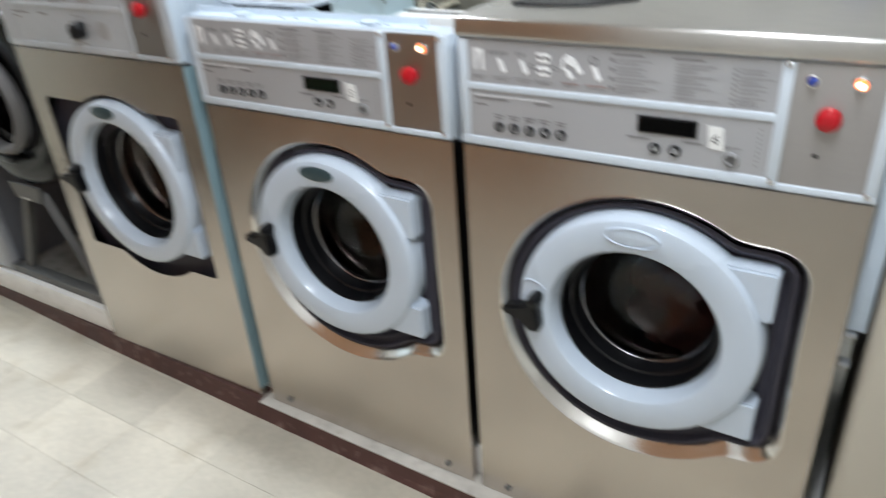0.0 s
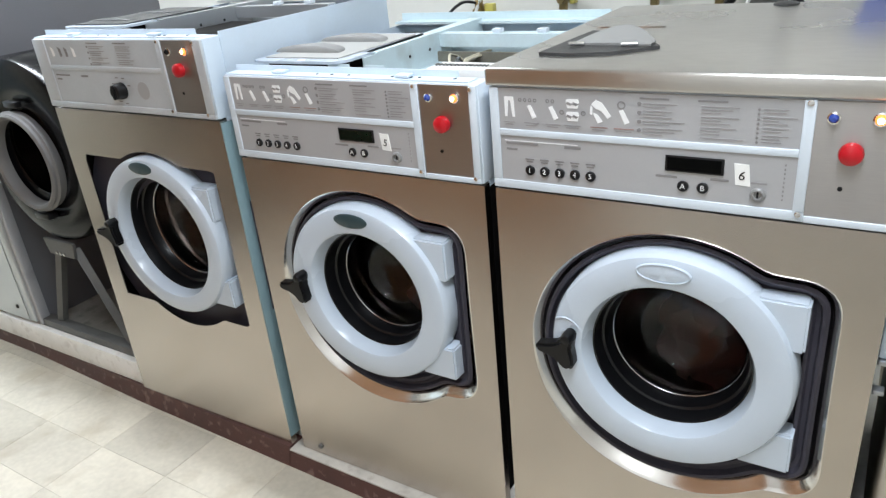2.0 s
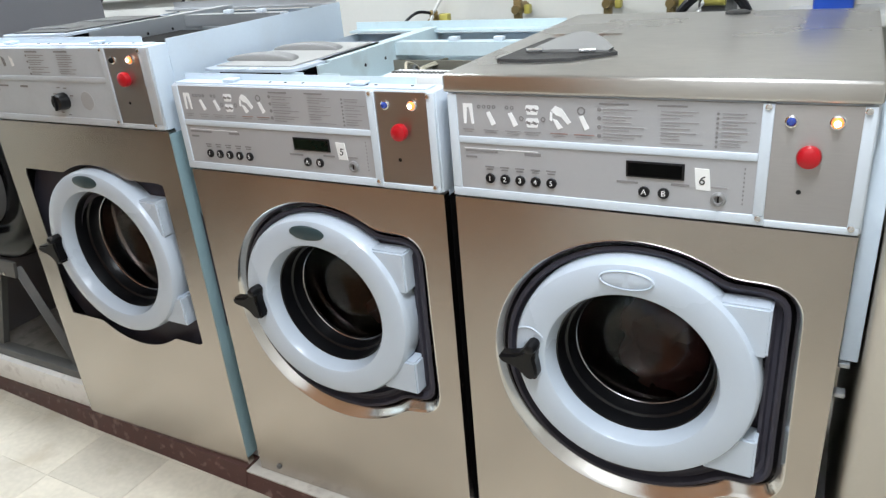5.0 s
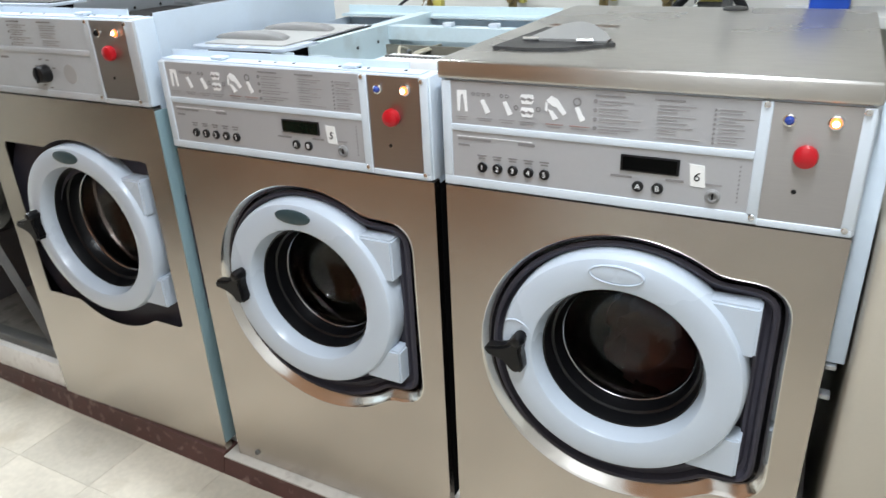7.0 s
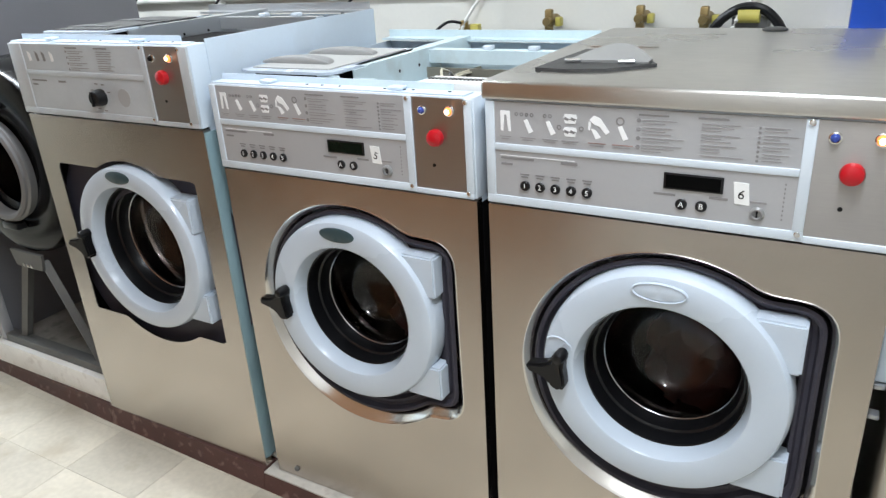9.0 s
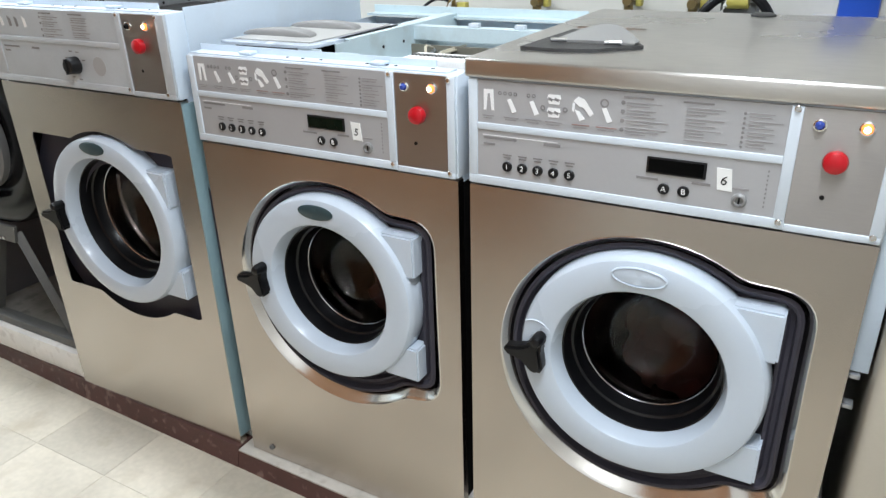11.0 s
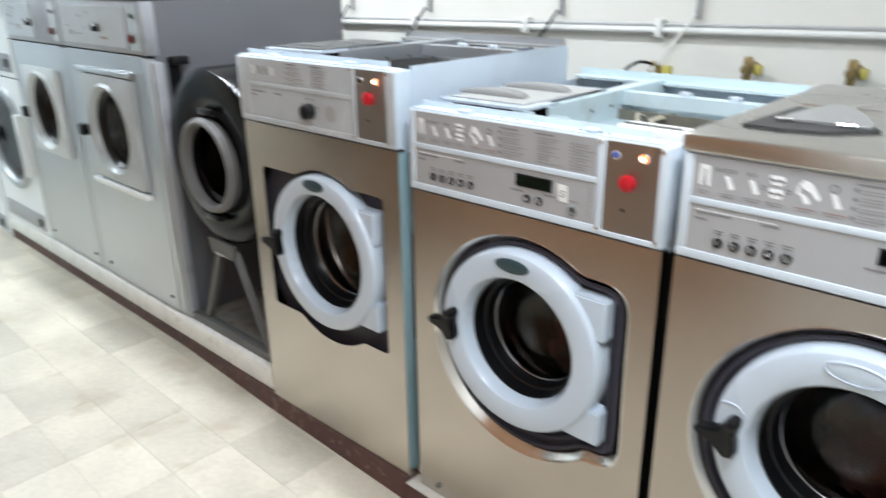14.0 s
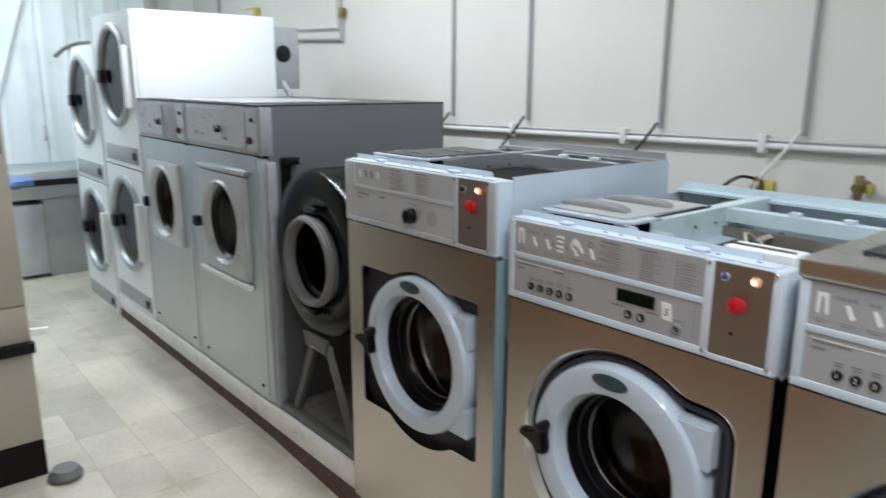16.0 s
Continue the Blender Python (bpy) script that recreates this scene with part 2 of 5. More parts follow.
def B(x0, x1, y0, y1, z0, z1, bevel=0.0, seg=2):
    return box(bmesh.new(), x0, x1, y0, y1, z0, z1, bevel, seg)


def lathe(bm, profile, centre, axis="y", n=64, squash=(1.0, 1.0)):
    """Revolves (radius, along) pairs round an axis through centre; a closed profile repeats its first pair."""
    rings = []
    for r, a in profile:
        ring = []
        for i in range(n):
            c, s = math.cos(2 * math.pi * i / n) * r * squash[0], math.sin(2 * math.pi * i / n) * r * squash[1]
            p = {"y": (c, a, s), "x": (a, c, s), "z": (c, s, a)}[axis]
            ring.append(bm.verts.new(Vector(centre) + Vector(p)))
        rings.append(ring)
    for a, b in zip(rings, rings[1:]):
        for i in range(n):
            j = (i + 1) % n
            bm.faces.new((a[i], a[j], b[j], b[i]))
    if profile[0] != profile[-1]:
        bm.faces.new(rings[-1])
        if not 0.1 < profile[0][0] < 0.9:
            bm.faces.new(rings[0])
    bmesh.ops.recalc_face_normals(bm, faces=bm.faces)
    return bm


def L(profile, centre, axis="y", n=64, squash=(1.0, 1.0)):
    return lathe(bmesh.new(), profile, centre, axis, n, squash)


def tube(bm, pts, r, n=8):
    pts = [Vector(p) for p in pts]
    rings = []
    for i, p in enumerate(pts):
        d = (pts[min(i + 1, len(pts) - 1)] - pts[max(i - 1, 0)]).normalized()
        u = d.cross(Vector((0.13, 0.21, 0.97)) if abs(d.z) < 0.9 else Vector((1, 0.1, 0))).normalized()
        v = d.cross(u)
        rings.append([bm.verts.new(p + (u * math.cos(2 * math.pi * k / n) + v * math.sin(2 * math.pi * k / n)) * r) for k in range(n)])
    for a, b in zip(rings, rings[1:]):
        for k in range(n):
            bm.faces.new((a[k], a[(k + 1) % n], b[(k + 1) % n], b[k]))
    bm.faces.new(rings[0])
    bm.faces.new(rings[-1])
    bmesh.ops.recalc_face_normals(bm, faces=bm.faces)
    return bm


def T(pts, r, n=8):
    return tube(bmesh.new(), pts, r, n)


def curve_pts(ctrl, steps=8):
    """A smooth line through control points."""
    c = [Vector(p) for p in ctrl]
    out = []
    for i in range(len(c) - 1):
        p0, p1, p2, p3 = c[max(i - 1, 0)], c[i], c[i + 1], c[min(i + 2, len(c) - 1)]
        for k in range(steps):
            t = k / steps
            out.append(0.5 * (2 * p1 + (p2 - p0) * t + (2 * p0 - 5 * p1 + 4 * p2 - p3) * t * t + (3 * p1 - p0 - 3 * p2 + p3) * t ** 3))
    return out + [c[-1]]


def slab(bm, outline, y0, y1):
    """A prism from an (x, z) outline, between two depths."""
    a = [bm.verts.new((x, y0, z)) for x, z in outline]
    b = [bm.verts.new((x, y1, z)) for x, z in outline]
    n = len(a)
    bm.faces.new(a)
    bm.faces.new(b)
    for i in range(n):
        bm.faces.new((a[i], a[(i + 1) % n], b[(i + 1) % n], b[i]))
    bmesh.ops.recalc_face_normals(bm, faces=bm.faces)
    return bm


def plan_slab(bm, outline, z0, z1):
    a = [bm.verts.new((x, y, z0)) for x, y in outline]
    b = [bm.verts.new((x, y, z1)) for x, y in outline]
    n = len(a)
    bm.faces.new(a)
    bm.faces.new(b)
    for i in range(n):
        bm.faces.new((a[i], a[(i + 1) % n], b[(i + 1) % n], b[i]))
    bmesh.ops.recalc_face_normals(bm, faces=bm.faces)
    return bm


def loft(bm, loops):
    """Quads between closed loops of equal length."""
    rings = [[bm.verts.new(p) for p in loop] for loop in loops]
    for a, b in zip(rings, rings[1:]):
        n = len(a)
        for i in range(n):
            bm.faces.new((a[i], a[(i + 1) % n], b[(i + 1) % n], b[i]))
    return rings


def mesh_from(bm, material, smooth=35):
    me = bpy.data.meshes.new("mesh")
    bmesh.ops.recalc_face_normals(bm, faces=bm.faces)
    for f in bm.faces:
        f.smooth = True
    for e in bm.edges:
        e.smooth = len(e.link_faces) == 2 and e.calc_face_angle(0) < radians(smooth)
    bm.to_mesh(me)
    bm.free()
    me.materials.append(material)
    return me


def part(name, bm, material, parent, label=""):
    ob = new(name, mesh_from(bm, material))
    ob.parent = parent
    if label:
        ob["label"] = label
    return ob


def thing(name, place, label, category, group="", turn=0.0):
    ob = new(name)
    ob.empty_display_size = 0.1
    ob.matrix_world = pose(*place, 0, 0, turn)
    return tagged(ob, label, category, group)


def single(name, bm, material, label, category, kind="", group="", place=(0, 0, 0), turn=0.0):
    ob = new(name, mesh_from(bm, material))
    ob.matrix_world = pose(*place, 0, 0, turn)
    return tagged(ob, label, category, group, kind)


def lettering(name, text, size, place, material, parent, turn=0.0):
    c = bpy.data.curves.new("lettering", "FONT")
    c.body, c.size, c.align_x, c.align_y, c.extrude = text, size, "CENTER", "CENTER", 0.0002
    tmp = bpy.data.objects.new("lettering", c)
    scene.collection.objects.link(tmp)
    bpy.context.view_layer.update()
    me = bpy.data.meshes.new_from_object(tmp.evaluated_get(bpy.context.evaluated_depsgraph_get()))
    bpy.data.objects.remove(tmp)
    me.materials.clear()
    me.materials.append(material)
    ob = new(name, me)
    ob.parent = parent
    ob.matrix_local = pose(*place, 90, turn, 0)
    return ob


# ---- door outline: a disc joined to a squared hinge block ----
def angles_with_corners(cx, cz, x0, x1, z0, z1, n=120):
    t = [2 * math.pi * i / n for i in range(n)]
    for x in (x0, x1):
        for z in (z0, z1):
            a = math.atan2(z - cz, x - cx) % (2 * math.pi)
            k = min(range(n), key=lambda i: abs(t[i] - a))
            t[k] = a
    return t


def ray_box(a, x0, x1, z0, z1):
    c, s = math.cos(a), math.sin(a)
    out = []
    if abs(c) > 1e-9:
        out.append((x1 if c > 0 else x0) / c)
    if abs(s) > 1e-9:
        out.append((z1 if s > 0 else z0) / s)
    return min(out)


def keyhole(angles, r, rect, soft=0.03):
    """Radius by angle of a disc joined to a rectangle with rounded corners, about the disc's centre."""
    x0, x1, z0, z1 = rect
    out = []
    for a in angles:
        c, s = math.cos(a), math.sin(a)
        best = min(r, x1 / c) if c > 0.05 else r
        d = ray_box(a, x0, x1, z0, z1)
        lo, hi = 0.0, d
        for _ in range(24):
            m = (lo + hi) / 2
            x, z = m * c, m * s
            qx = max(x0 + soft - x, x - (x1 - soft), 0)
            qz = max(z0 + soft - z, z - (z1 - soft), 0)
            inside = x0 <= x <= x1 and z0 <= z <= z1 and math.hypot(qx, qz) <= soft
            lo, hi = (m, hi) if inside else (lo, m)
        out.append(max(best, lo))
    return out


def blur(v, k=1):
    n = len(v)
    for _ in range(k):
        v = [(v[i - 1] + 2 * v[i] + v[(i + 1) % n]) / 4 for i in range(n)]
    return v


W6 = 0.66
DX, DZ, DR = 0.336, 0.637, 0.222     # door centre and ring radius


def ring_loop(angles, rad, y, cx, cz):
    return [(cx + r * math.cos(a), y, cz + r * math.sin(a)) for a, r in zip(angles, rad)]


def washer_front(parent, z0, z1, cx, cz, width, dished=True):
    """The steel front sheet with its door opening, and the seal behind it."""
    # the opening sits a little lower than the door ring
    cx, cz = (cx + 0.004, cz - 0.022) if dished else (cx, cz - 0.018)
    an = angles_with_corners(cx, cz, 0, width, z0, z1, 144)
    edge = [ray_box(a, -cx, width - cx, z0 - cz, z1 - cz) for a in an]
    bm = bmesh.new()
    if dished:
        rect = (0.0, 0.246, -0.190, 0.209)
        hole = lambda d: blur(keyhole(an, 0.255 + d, (-0.05, rect[1] + d, rect[2] - d, rect[3] + d), 0.035 + d), 2)
        # the lip is broad along the bottom and narrow over the top
        low = [(0.5 - 0.5 * math.sin(a)) ** 2 for a in an]
        flare = lambda d: [(1 - w) * p + w * q for w, p, q in zip(low, hole(d * 0.7), hole(d))]
        loft(bm, [ring_loop(an, edge, 0.022, cx, cz), ring_loop(an, edge, 0.0, cx, cz), ring_loop(an, flare(0.027), 0.0, cx, cz)])
        part("front_panel", bm, STEEL, parent, "brushed stainless steel front sheet")
        bm = bmesh.new()
        loft(bm, [ring_loop(an, flare(0.027), 0.0, cx, cz), ring_loop(an, flare(0.0245), -0.0012, cx, cz), ring_loop(an, flare(0.018), 0.004, cx, cz), ring_loop(an, flare(0.008), 0.018, cx, cz), ring_loop(an, hole(0.0), 0.024, cx, cz)])
        part("opening_lip", bm, LIP, parent, "dished bright steel lip round the door")
        bm = bmesh.new()
        loft(bm, [ring_loop(an, hole(0.001), 0.016, cx, cz), ring_loop(an, hole(-0.004), 0.010, cx, cz), ring_loop(an, hole(-0.009), 0.012, cx, cz), ring_loop(an, hole(-0.013), 0.026, cx, cz), ring_loop(an, hole(-0.020), 0.028, cx, cz), ring_loop(an, hole(-0.024), 0.022, cx, cz), ring_loop(an, hole(-0.030), 0.022, cx, cz), ring_loop(an, hole(-0.034), 0.036, cx, cz), ring_loop(an, [0.17] * len(an), 0.038, cx, cz)])
        part("door_seal", bm, RUBBER, parent, "dark rubber seal in the door recess")
    else:
        rect = (-0.285, 0.250, -0.217, 0.233)
        hole = keyhole(an, 0.262, rect, 0.004)
        loft(bm, [ring_loop(an, edge, 0.022, cx, cz), ring_loop(an, edge, 0.0, cx, cz), ring_loop(an, hole, 0.0, cx, cz), ring_loop(an, hole, 0.004, cx, cz)])
        part("front_panel", bm, STEEL, parent, "brushed stainless steel front with a rough square cut-out")
        bm = bmesh.new()
        loft(bm, [ring_loop(an, [0.36] * len(an), 0.030, cx, cz), ring_loop(an, [0.17] * len(an), 0.030, cx, cz)])
        part("door_seal", bm, RUBBER, parent, "dark backing behind the cut-out")


def washer_door(parent, cx, cz, badge, ri=0.146, ro=0.222):
    R = DR
    f = lambda r: ri + (r - 0.146) * (ro - ri) / (0.222 - 0.146)
    k = ri / 0.146
    prof = [(0.146, 0.040), (0.149, 0.004), (0.155, -0.017), (0.158, -0.0225), (0.163, -0.0245), (0.187, -0.0255), (0.208, -0.0245), (0.2150, -0.022), (0.2190, -0.016), (0.2210, -0.006), (R, 0.022), (0.218, 0.040), (0.146, 0.040)]
    prof = [(f(r), y) for r, y in prof]
    door = part("door", L(prof, (cx, 0, cz), "y", 96), RINGWHITE, parent, "pale enamelled round door ring")
    # hinge arms on the closing side
    for hz, hh in ((cz + 0.120, 0.092), (cz - 0.137, 0.082)):
        bm = bmesh.new()
        s = 1 if hz > cz else -1
        o = [(cx + 0.135, hz - hh / 2), (cx + 0.224, hz - hh / 2), (cx + 0.224, hz + hh / 2), (cx + 0.135, hz + hh / 2)]
        slab(bm, o, -0.012, 0.034)
        es = [e for e in bm.edges]
        bmesh.ops.bevel(bm, geom=es, offset=0.004, segments=2, affect="EDGES")
        part("hinge", bm, RINGWHITE, door, "pale enamelled hinge block")
    # porthole: dark gasket, glass bowl
    part("gasket", L([(r * k, y) for r, y in ((0.1495, 0.012), (0.1495, 0.082), (0.128, 0.082), (0.1275, 0.076), (0.131, 0.070), (0.135, 0.056), (0.1365, 0.048), (0.141, 0.045), (0.142, 0.030), (0.1455, 0.014), (0.1495, 0.012))], (cx, 0, cz), "y", 80), BLACK, door, "black stepped rubber gasket")
    # added metal ring that gives the bright line and glints of the glass edge
    part("glass_edge_glint", L([(r * k, y) for r, y in ((0.1295, 0.074), (0.1280, 0.0725), (0.1265, 0.074), (0.1280, 0.0755), (0.1295, 0.074))], (cx, 0, cz), "y", 80), DRUM_BRIGHT, door, "added thin steel ring for the glint on the glass edge")
    bowl = part("porthole_glass", L([(r * k, y) for r, y in ((0.1275, 0.078), (0.121, 0.106), (0.104, 0.138), (0.072, 0.156), (0.003, 0.160), (0.003, 0.157), (0.071, 0.153), (0.101, 0.135), (0.118, 0.104), (0.1245, 0.077), (0.1275, 0.078))], (cx, 0, cz), "y", 64), GLASS, door, "clear bowl-shaped glass")
    bowl.visible_shadow = False
    # badge near the top of the ring, tilted with the ring's face
    part("badge", L([(1.0, -0.0215), (1.0, -0.0268), (0.86, -0.0285), (0.003, -0.0285)], (cx - 0.006, 0, cz + f(0.189)), "y", 40, (0.046, 0.0165)), badge, door, "oval badge")
    if badge is RINGWHITE:
        part("badge_rim", L([(1.0, -0.0225), (1.02, -0.0285), (0.97, -0.0305), (0.93, -0.0280), (1.0, -0.0225)], (cx - 0.006, 0, cz + f(0.189)), "y", 40, (0.047, 0.0172)), RINGWHITE, door)
        for k, (ax, az) in enumerate(((-0.201, 0.012), (-0.183, 0.030))):
            part("relief_mark", L([(0.010, -0.020), (0.011, -0.0265), (0.008, -0.0270), (0.007, -0.020), (0.010, -0.020)], (cx + ax + 0.012, 0, cz + az + 0.01), "y", 20), RINGWHITE, door)
        arc = [(cx - 0.19 + 0.022 * math.cos(a), -0.0255, cz + 0.045 + 0.014 * math.sin(a)) for a in [0.5 + 0.25 * i for i in range(9)]]
        part("relief_mark", T(arc, 0.0022, 6), RINGWHITE, door)
    # lever handle: a knob, a flared paddle and a tail in one moulding
    hx = cx - (f(0.202) - 0.202)
    o = [(-0.243, 0.004), (-0.240, -0.012), (-0.212, -0.020), (-0.200, -0.030), (-0.190, -0.044), (-0.176, -0.046), (-0.165, -0.038), (-0.166, -0.016), (-0.171, 0.008), (-0.164, 0.026), (-0.168, 0.038), (-0.180, 0.040), (-0.189, 0.030), (-0.194, 0.016), (-0.210, 0.008)]
    bm = slab(bmesh.new(), [(hx + ox, cz + oz) for ox, oz in o], -0.050, -0.021)
    for v in bm.verts:
        v.co.y -= 0.10 * max(0.0, hx - 0.195 - v.co.x) - 0.06 * max(0.0, cz - 0.02 - v.co.z)
    bmesh.ops.bevel(bm, geom=list(bm.edges), offset=0.005, segments=2, affect="EDGES", clamp_overlap=True)
    part("handle", bm, BLACK, door, "black flared plastic door lever")
    part("handle_boss", L([(0.011, -0.018), (0.012, -0.046), (0.009, -0.056), (0.003, -0.058)], (hx - 0.177, 0, cz + 0.028), "y", 20), BLACK, door)
    return door


def washer_drum(parent, cx, cz, load=False, k=1.0, metal=None):
    metal = metal or DRUM_STEEL
    bm = L([(0.175 * k, 0.05), (0.168 * k, 0.085), (0.205 * k, 0.10), (0.27, 0.11), (0.275, 0.42), (0.20, 0.45), (0.003, 0.455)], (cx, 0, cz), "y", 64)
    part("drum", bm, metal, parent, "stainless steel drum")
    part("drum_rim", L([(r * k, y) for r, y in ((0.176, 0.168), (0.181, 0.160), (0.188, 0.164), (0.186, 0.172), (0.176, 0.168))], (cx, 0, cz), "y", 64), DRUM_STEEL, parent, "rolled drum rim")
    for k in range(3):
        a = 0.6 + k * 2.094
        bm = bmesh.new()
        px, pz = cx + 0.262 * math.cos(a), cz + 0.262 * math.sin(a)
        tube(bm, [(px - 0.05 * math.cos(a), 0.14, pz - 0.05 * math.sin(a)), (px - 0.04 * math.cos(a), 0.43, pz - 0.04 * math.sin(a))], 0.034, 10)
        part("drum_rib", bm, metal, parent)
    if load:
        bm = bmesh.new()
        bmesh.ops.create_icosphere(bm, subdivisions=4, radius=1.0)
        for v in bm.verts:
            k = 1 + 0.28 * noise.noise(v.co * 2.6) + 0.10 * noise.noise(v.co * 7.0)
            v.co = Vector((cx + 0.06 + v.co.x * 0.15 * k, 0.30 + v.co.y * 0.10 * k, cz - 0.13 + v.co.z * 0.13 * k))
        part("laundry", bm, LAUNDRY, parent, "dark red laundry inside the drum")


def bars(parent, name, x0, z_top, widths, pitch, thick, material, y):
    for i, w in enumerate(widths):
        z = z_top - i * pitch
        part(name, B(x0, x0 + w, y - 0.0006, y, z - thick, z), material, parent)


def screw(parent, x, z, y):
    part("screw", L([(0.0048, 0.0), (0.0048, -0.0018), (0.0035, -0.0030), (0.003, -0.0031)], (x, y, z), "y", 14), CHROME, parent)


def control_panel(parent, zb, zt, number, lid, worn=False, width=W6, display=None):
    """The sloping-free console: enamel box end, framed fascia strips, and the switch plate."""
    f = part("console", B(-0.0015, width + 0.0015, 0.0, 0.055, zb, zt, 0.003), TRIM if not worn else BLUEWHITE, parent, "pale enamelled control console")
    h = zt - zb
    Y = -0.004
    fasc = FASCIA_PALE if worn else FASCIA
    left = 0.019 if not worn else 0.055
    zmid = zb + (0.103 if not worn else 0.105)
    # raised frame: rails round the two strips and the plate
    FRAME = FASCIA_PALE if worn else TRIM
    part("frame_rail", B(0.002, 0.531, -0.007, 0.001, zb + 0.002, zb + 0.018, 0.0015), FRAME, f)
    part("frame_rail", B(0.531, width - 0.002, -0.007, 0.001, zb + 0.001, zb + 0.012, 0.0015), FRAME, f)
    part("frame_rail", B(left, 0.515, -0.007, 0.001, zmid, zmid + 0.012, 0.0015), FRAME, f)
    part("frame_stile", B(0.515, 0.531, -0.008, 0.001, zb + 0.018, zt - 0.002, 0.0015), FRAME, f)
    part("frame_stile", B(0.643, width - 0.001, -0.007, 0.001, zb + 0.012, zt - 0.002, 0.0015), FRAME, f)
    part("frame_stile", B(0.002, left, -0.007, 0.001, zb + 0.018, zt - 0.002, 0.0015), FRAME, f)
    up = part("fascia", B(left, 0.515, Y, 0.001, zmid + 0.012, zt - 0.003), fasc, f, "grey printed instruction fascia")
    low = part("fascia", B(left, 0.515, Y, 0.001, zb + 0.018, zmid), fasc, f, "grey printed button fascia")
    plate = part("switch_plate", B(0.531, 0.643, Y, 0.001, zb + 0.012, zt - 0.003), PLATE, f, "brushed steel switch plate")
    for sx, sz in ((0.523, zt - 0.006), (0.523, zb + 0.014), (0.648, zt - 0.008), (0.648, zb + 0.012)):
        screw(f, sx, sz, -0.008)
    Yp = Y - 0.0004
    # upper strip: six pictograms, then three columns of fine print
    zu0, zu1 = zmid + 0.012, zt - 0.003
    zc = (zu0 + zu1) / 2 + 0.003
    pic = INKWHITE
    if not worn:
        P = lambda o, m=pic, lift=0.0: part("pictogram", slab(bmesh.new(), o, Yp - 0.0006 - lift, Yp - lift), m, up)
        # trousers
        P([(0.031, zc + 0.019), (0.049, zc + 0.019), (0.051, zc - 0.017), (0.046, zc - 0.017), (0.0425, zc + 0.012), (0.0385, zc + 0.012), (0.036, zc - 0.017), (0.031, zc - 0.017)])
        # tilted sleeves, each under a row of small marks
        for ix in (0.084, 0.125, 0.250):
            P([(ix - 0.009, zc + 0.004), (ix - 0.002, zc + 0.006), (ix + 0.009, zc - 0.015), (ix + 0.001, zc - 0.019)])
        for ix, n in ((0.076, 4), (0.119, 2)):
            for q in range(n):
                part("pictogram", L([(0.0034, 0), (0.0034, -0.0006), (0.0018, -0.0006), (0.0018, 0), (0.0034, 0)], (ix + (q - (n - 1) / 2) * 0.0095, Yp, zc + 0.014), "y", 12), INK, up)
        part("pictogram", L([(0.0072, 0), (0.0072, -0.0006), (0.0046, -0.0006), (0.0046, 0), (0.0072, 0)], (0.245, Yp, zc + 0.013), "y", 16), INK, up)
        # two folded shirts, one over the other
        for q in range(2):
            z = zc + 0.0115 - q * 0.022
            P([(0.150, z + 0.008), (0.170, z + 0.008), (0.172, z + 0.003), (0.169, z - 0.008), (0.151, z - 0.008), (0.148, z + 0.003)])
            for gx in (0.1535, 0.1645):
                P([(gx - 0.0035, z + 0.0035), (gx + 0.0035, z + 0.001), (gx + 0.0035, z - 0.0035), (gx - 0.0035, z - 0.001)], INK, 0.0007)
            part("pictogram", B(0.149, 0.171, Yp - 0.0011, Yp - 0.0006, z - 0.0012, z + 0.0006), INK, up)
        for gx in (0.1405, 0.1795):
            part("pictogram", L([(0.0044, 0), (0.0044, -0.0006), (0.0026, -0.0006), (0.0026, 0), (0.0044, 0)], (gx, Yp, zc - 0.004), "y", 12), INK, up)
        # shirt with arms
        P([(0.193, zc + 0.012), (0.201, zc + 0.020), (0.212, zc + 0.016), (0.228, zc - 0.006), (0.222, zc - 0.011), (0.211, zc + 0.002), (0.203, zc + 0.004)])
        P([(0.196, zc - 0.002), (0.204, zc - 0.004), (0.214, zc - 0.016), (0.205, zc - 0.020)])
        P([(0.192, zc + 0.010), (0.196, zc + 0.008), (0.195, zc - 0.006), (0.191, zc - 0.004)])
        # captions under the marks
        for ix, w in ((0.040, 0.022), (0.083, 0.028), (0.124, 0.028), (0.160, 0.030), (0.207, 0.030), (0.250, 0.034)):
            for q in range(2):
                part("print_line", B(ix - w / 2 + 0.003 * q, ix + w / 2 - 0.004 * q, Yp - 0.0006, Yp, zc - 0.0275 - q * 0.0042, zc - 0.0258 - q * 0.0042), RUST if ix > 0.2 and q == 0 else INKPALE, up)
    else:
        for ix in (0.075, 0.108, 0.135, 0.168):
            part("pictogram", slab(bmesh.new(), [(ix, zc + 0.012), (ix + 0.012, zc + 0.006), (ix + 0.014, zc - 0.012), (ix + 0.004, zc - 0.014)], Yp - 0.0006, Yp), INK if ix in (0.108, 0.135) else pic, up)
    rnd = random.Random(int(zb * 1000) + int(worn))
    for x0, w, bullet in ((0.275, 0.076, 0.0036), (0.366, 0.072, 0.0), (0.455, 0.056, 0.0022)) if not worn else ((0.240, 0.075, 0.003), (0.350, 0.080, 0.0)):
        if bullet != 0.0022:
            part("print_line", B(x0, x0 + w * 0.62, Yp - 0.0006, Yp, zu1 - 0.0095, zu1 - 0.0065), INK, up)
        z = zu1 - 0.0155
        for group in range(4):
            for q in range(2 + (group % 2 if bullet else 1)):
                if z < zu0 + 0.004:
                    break
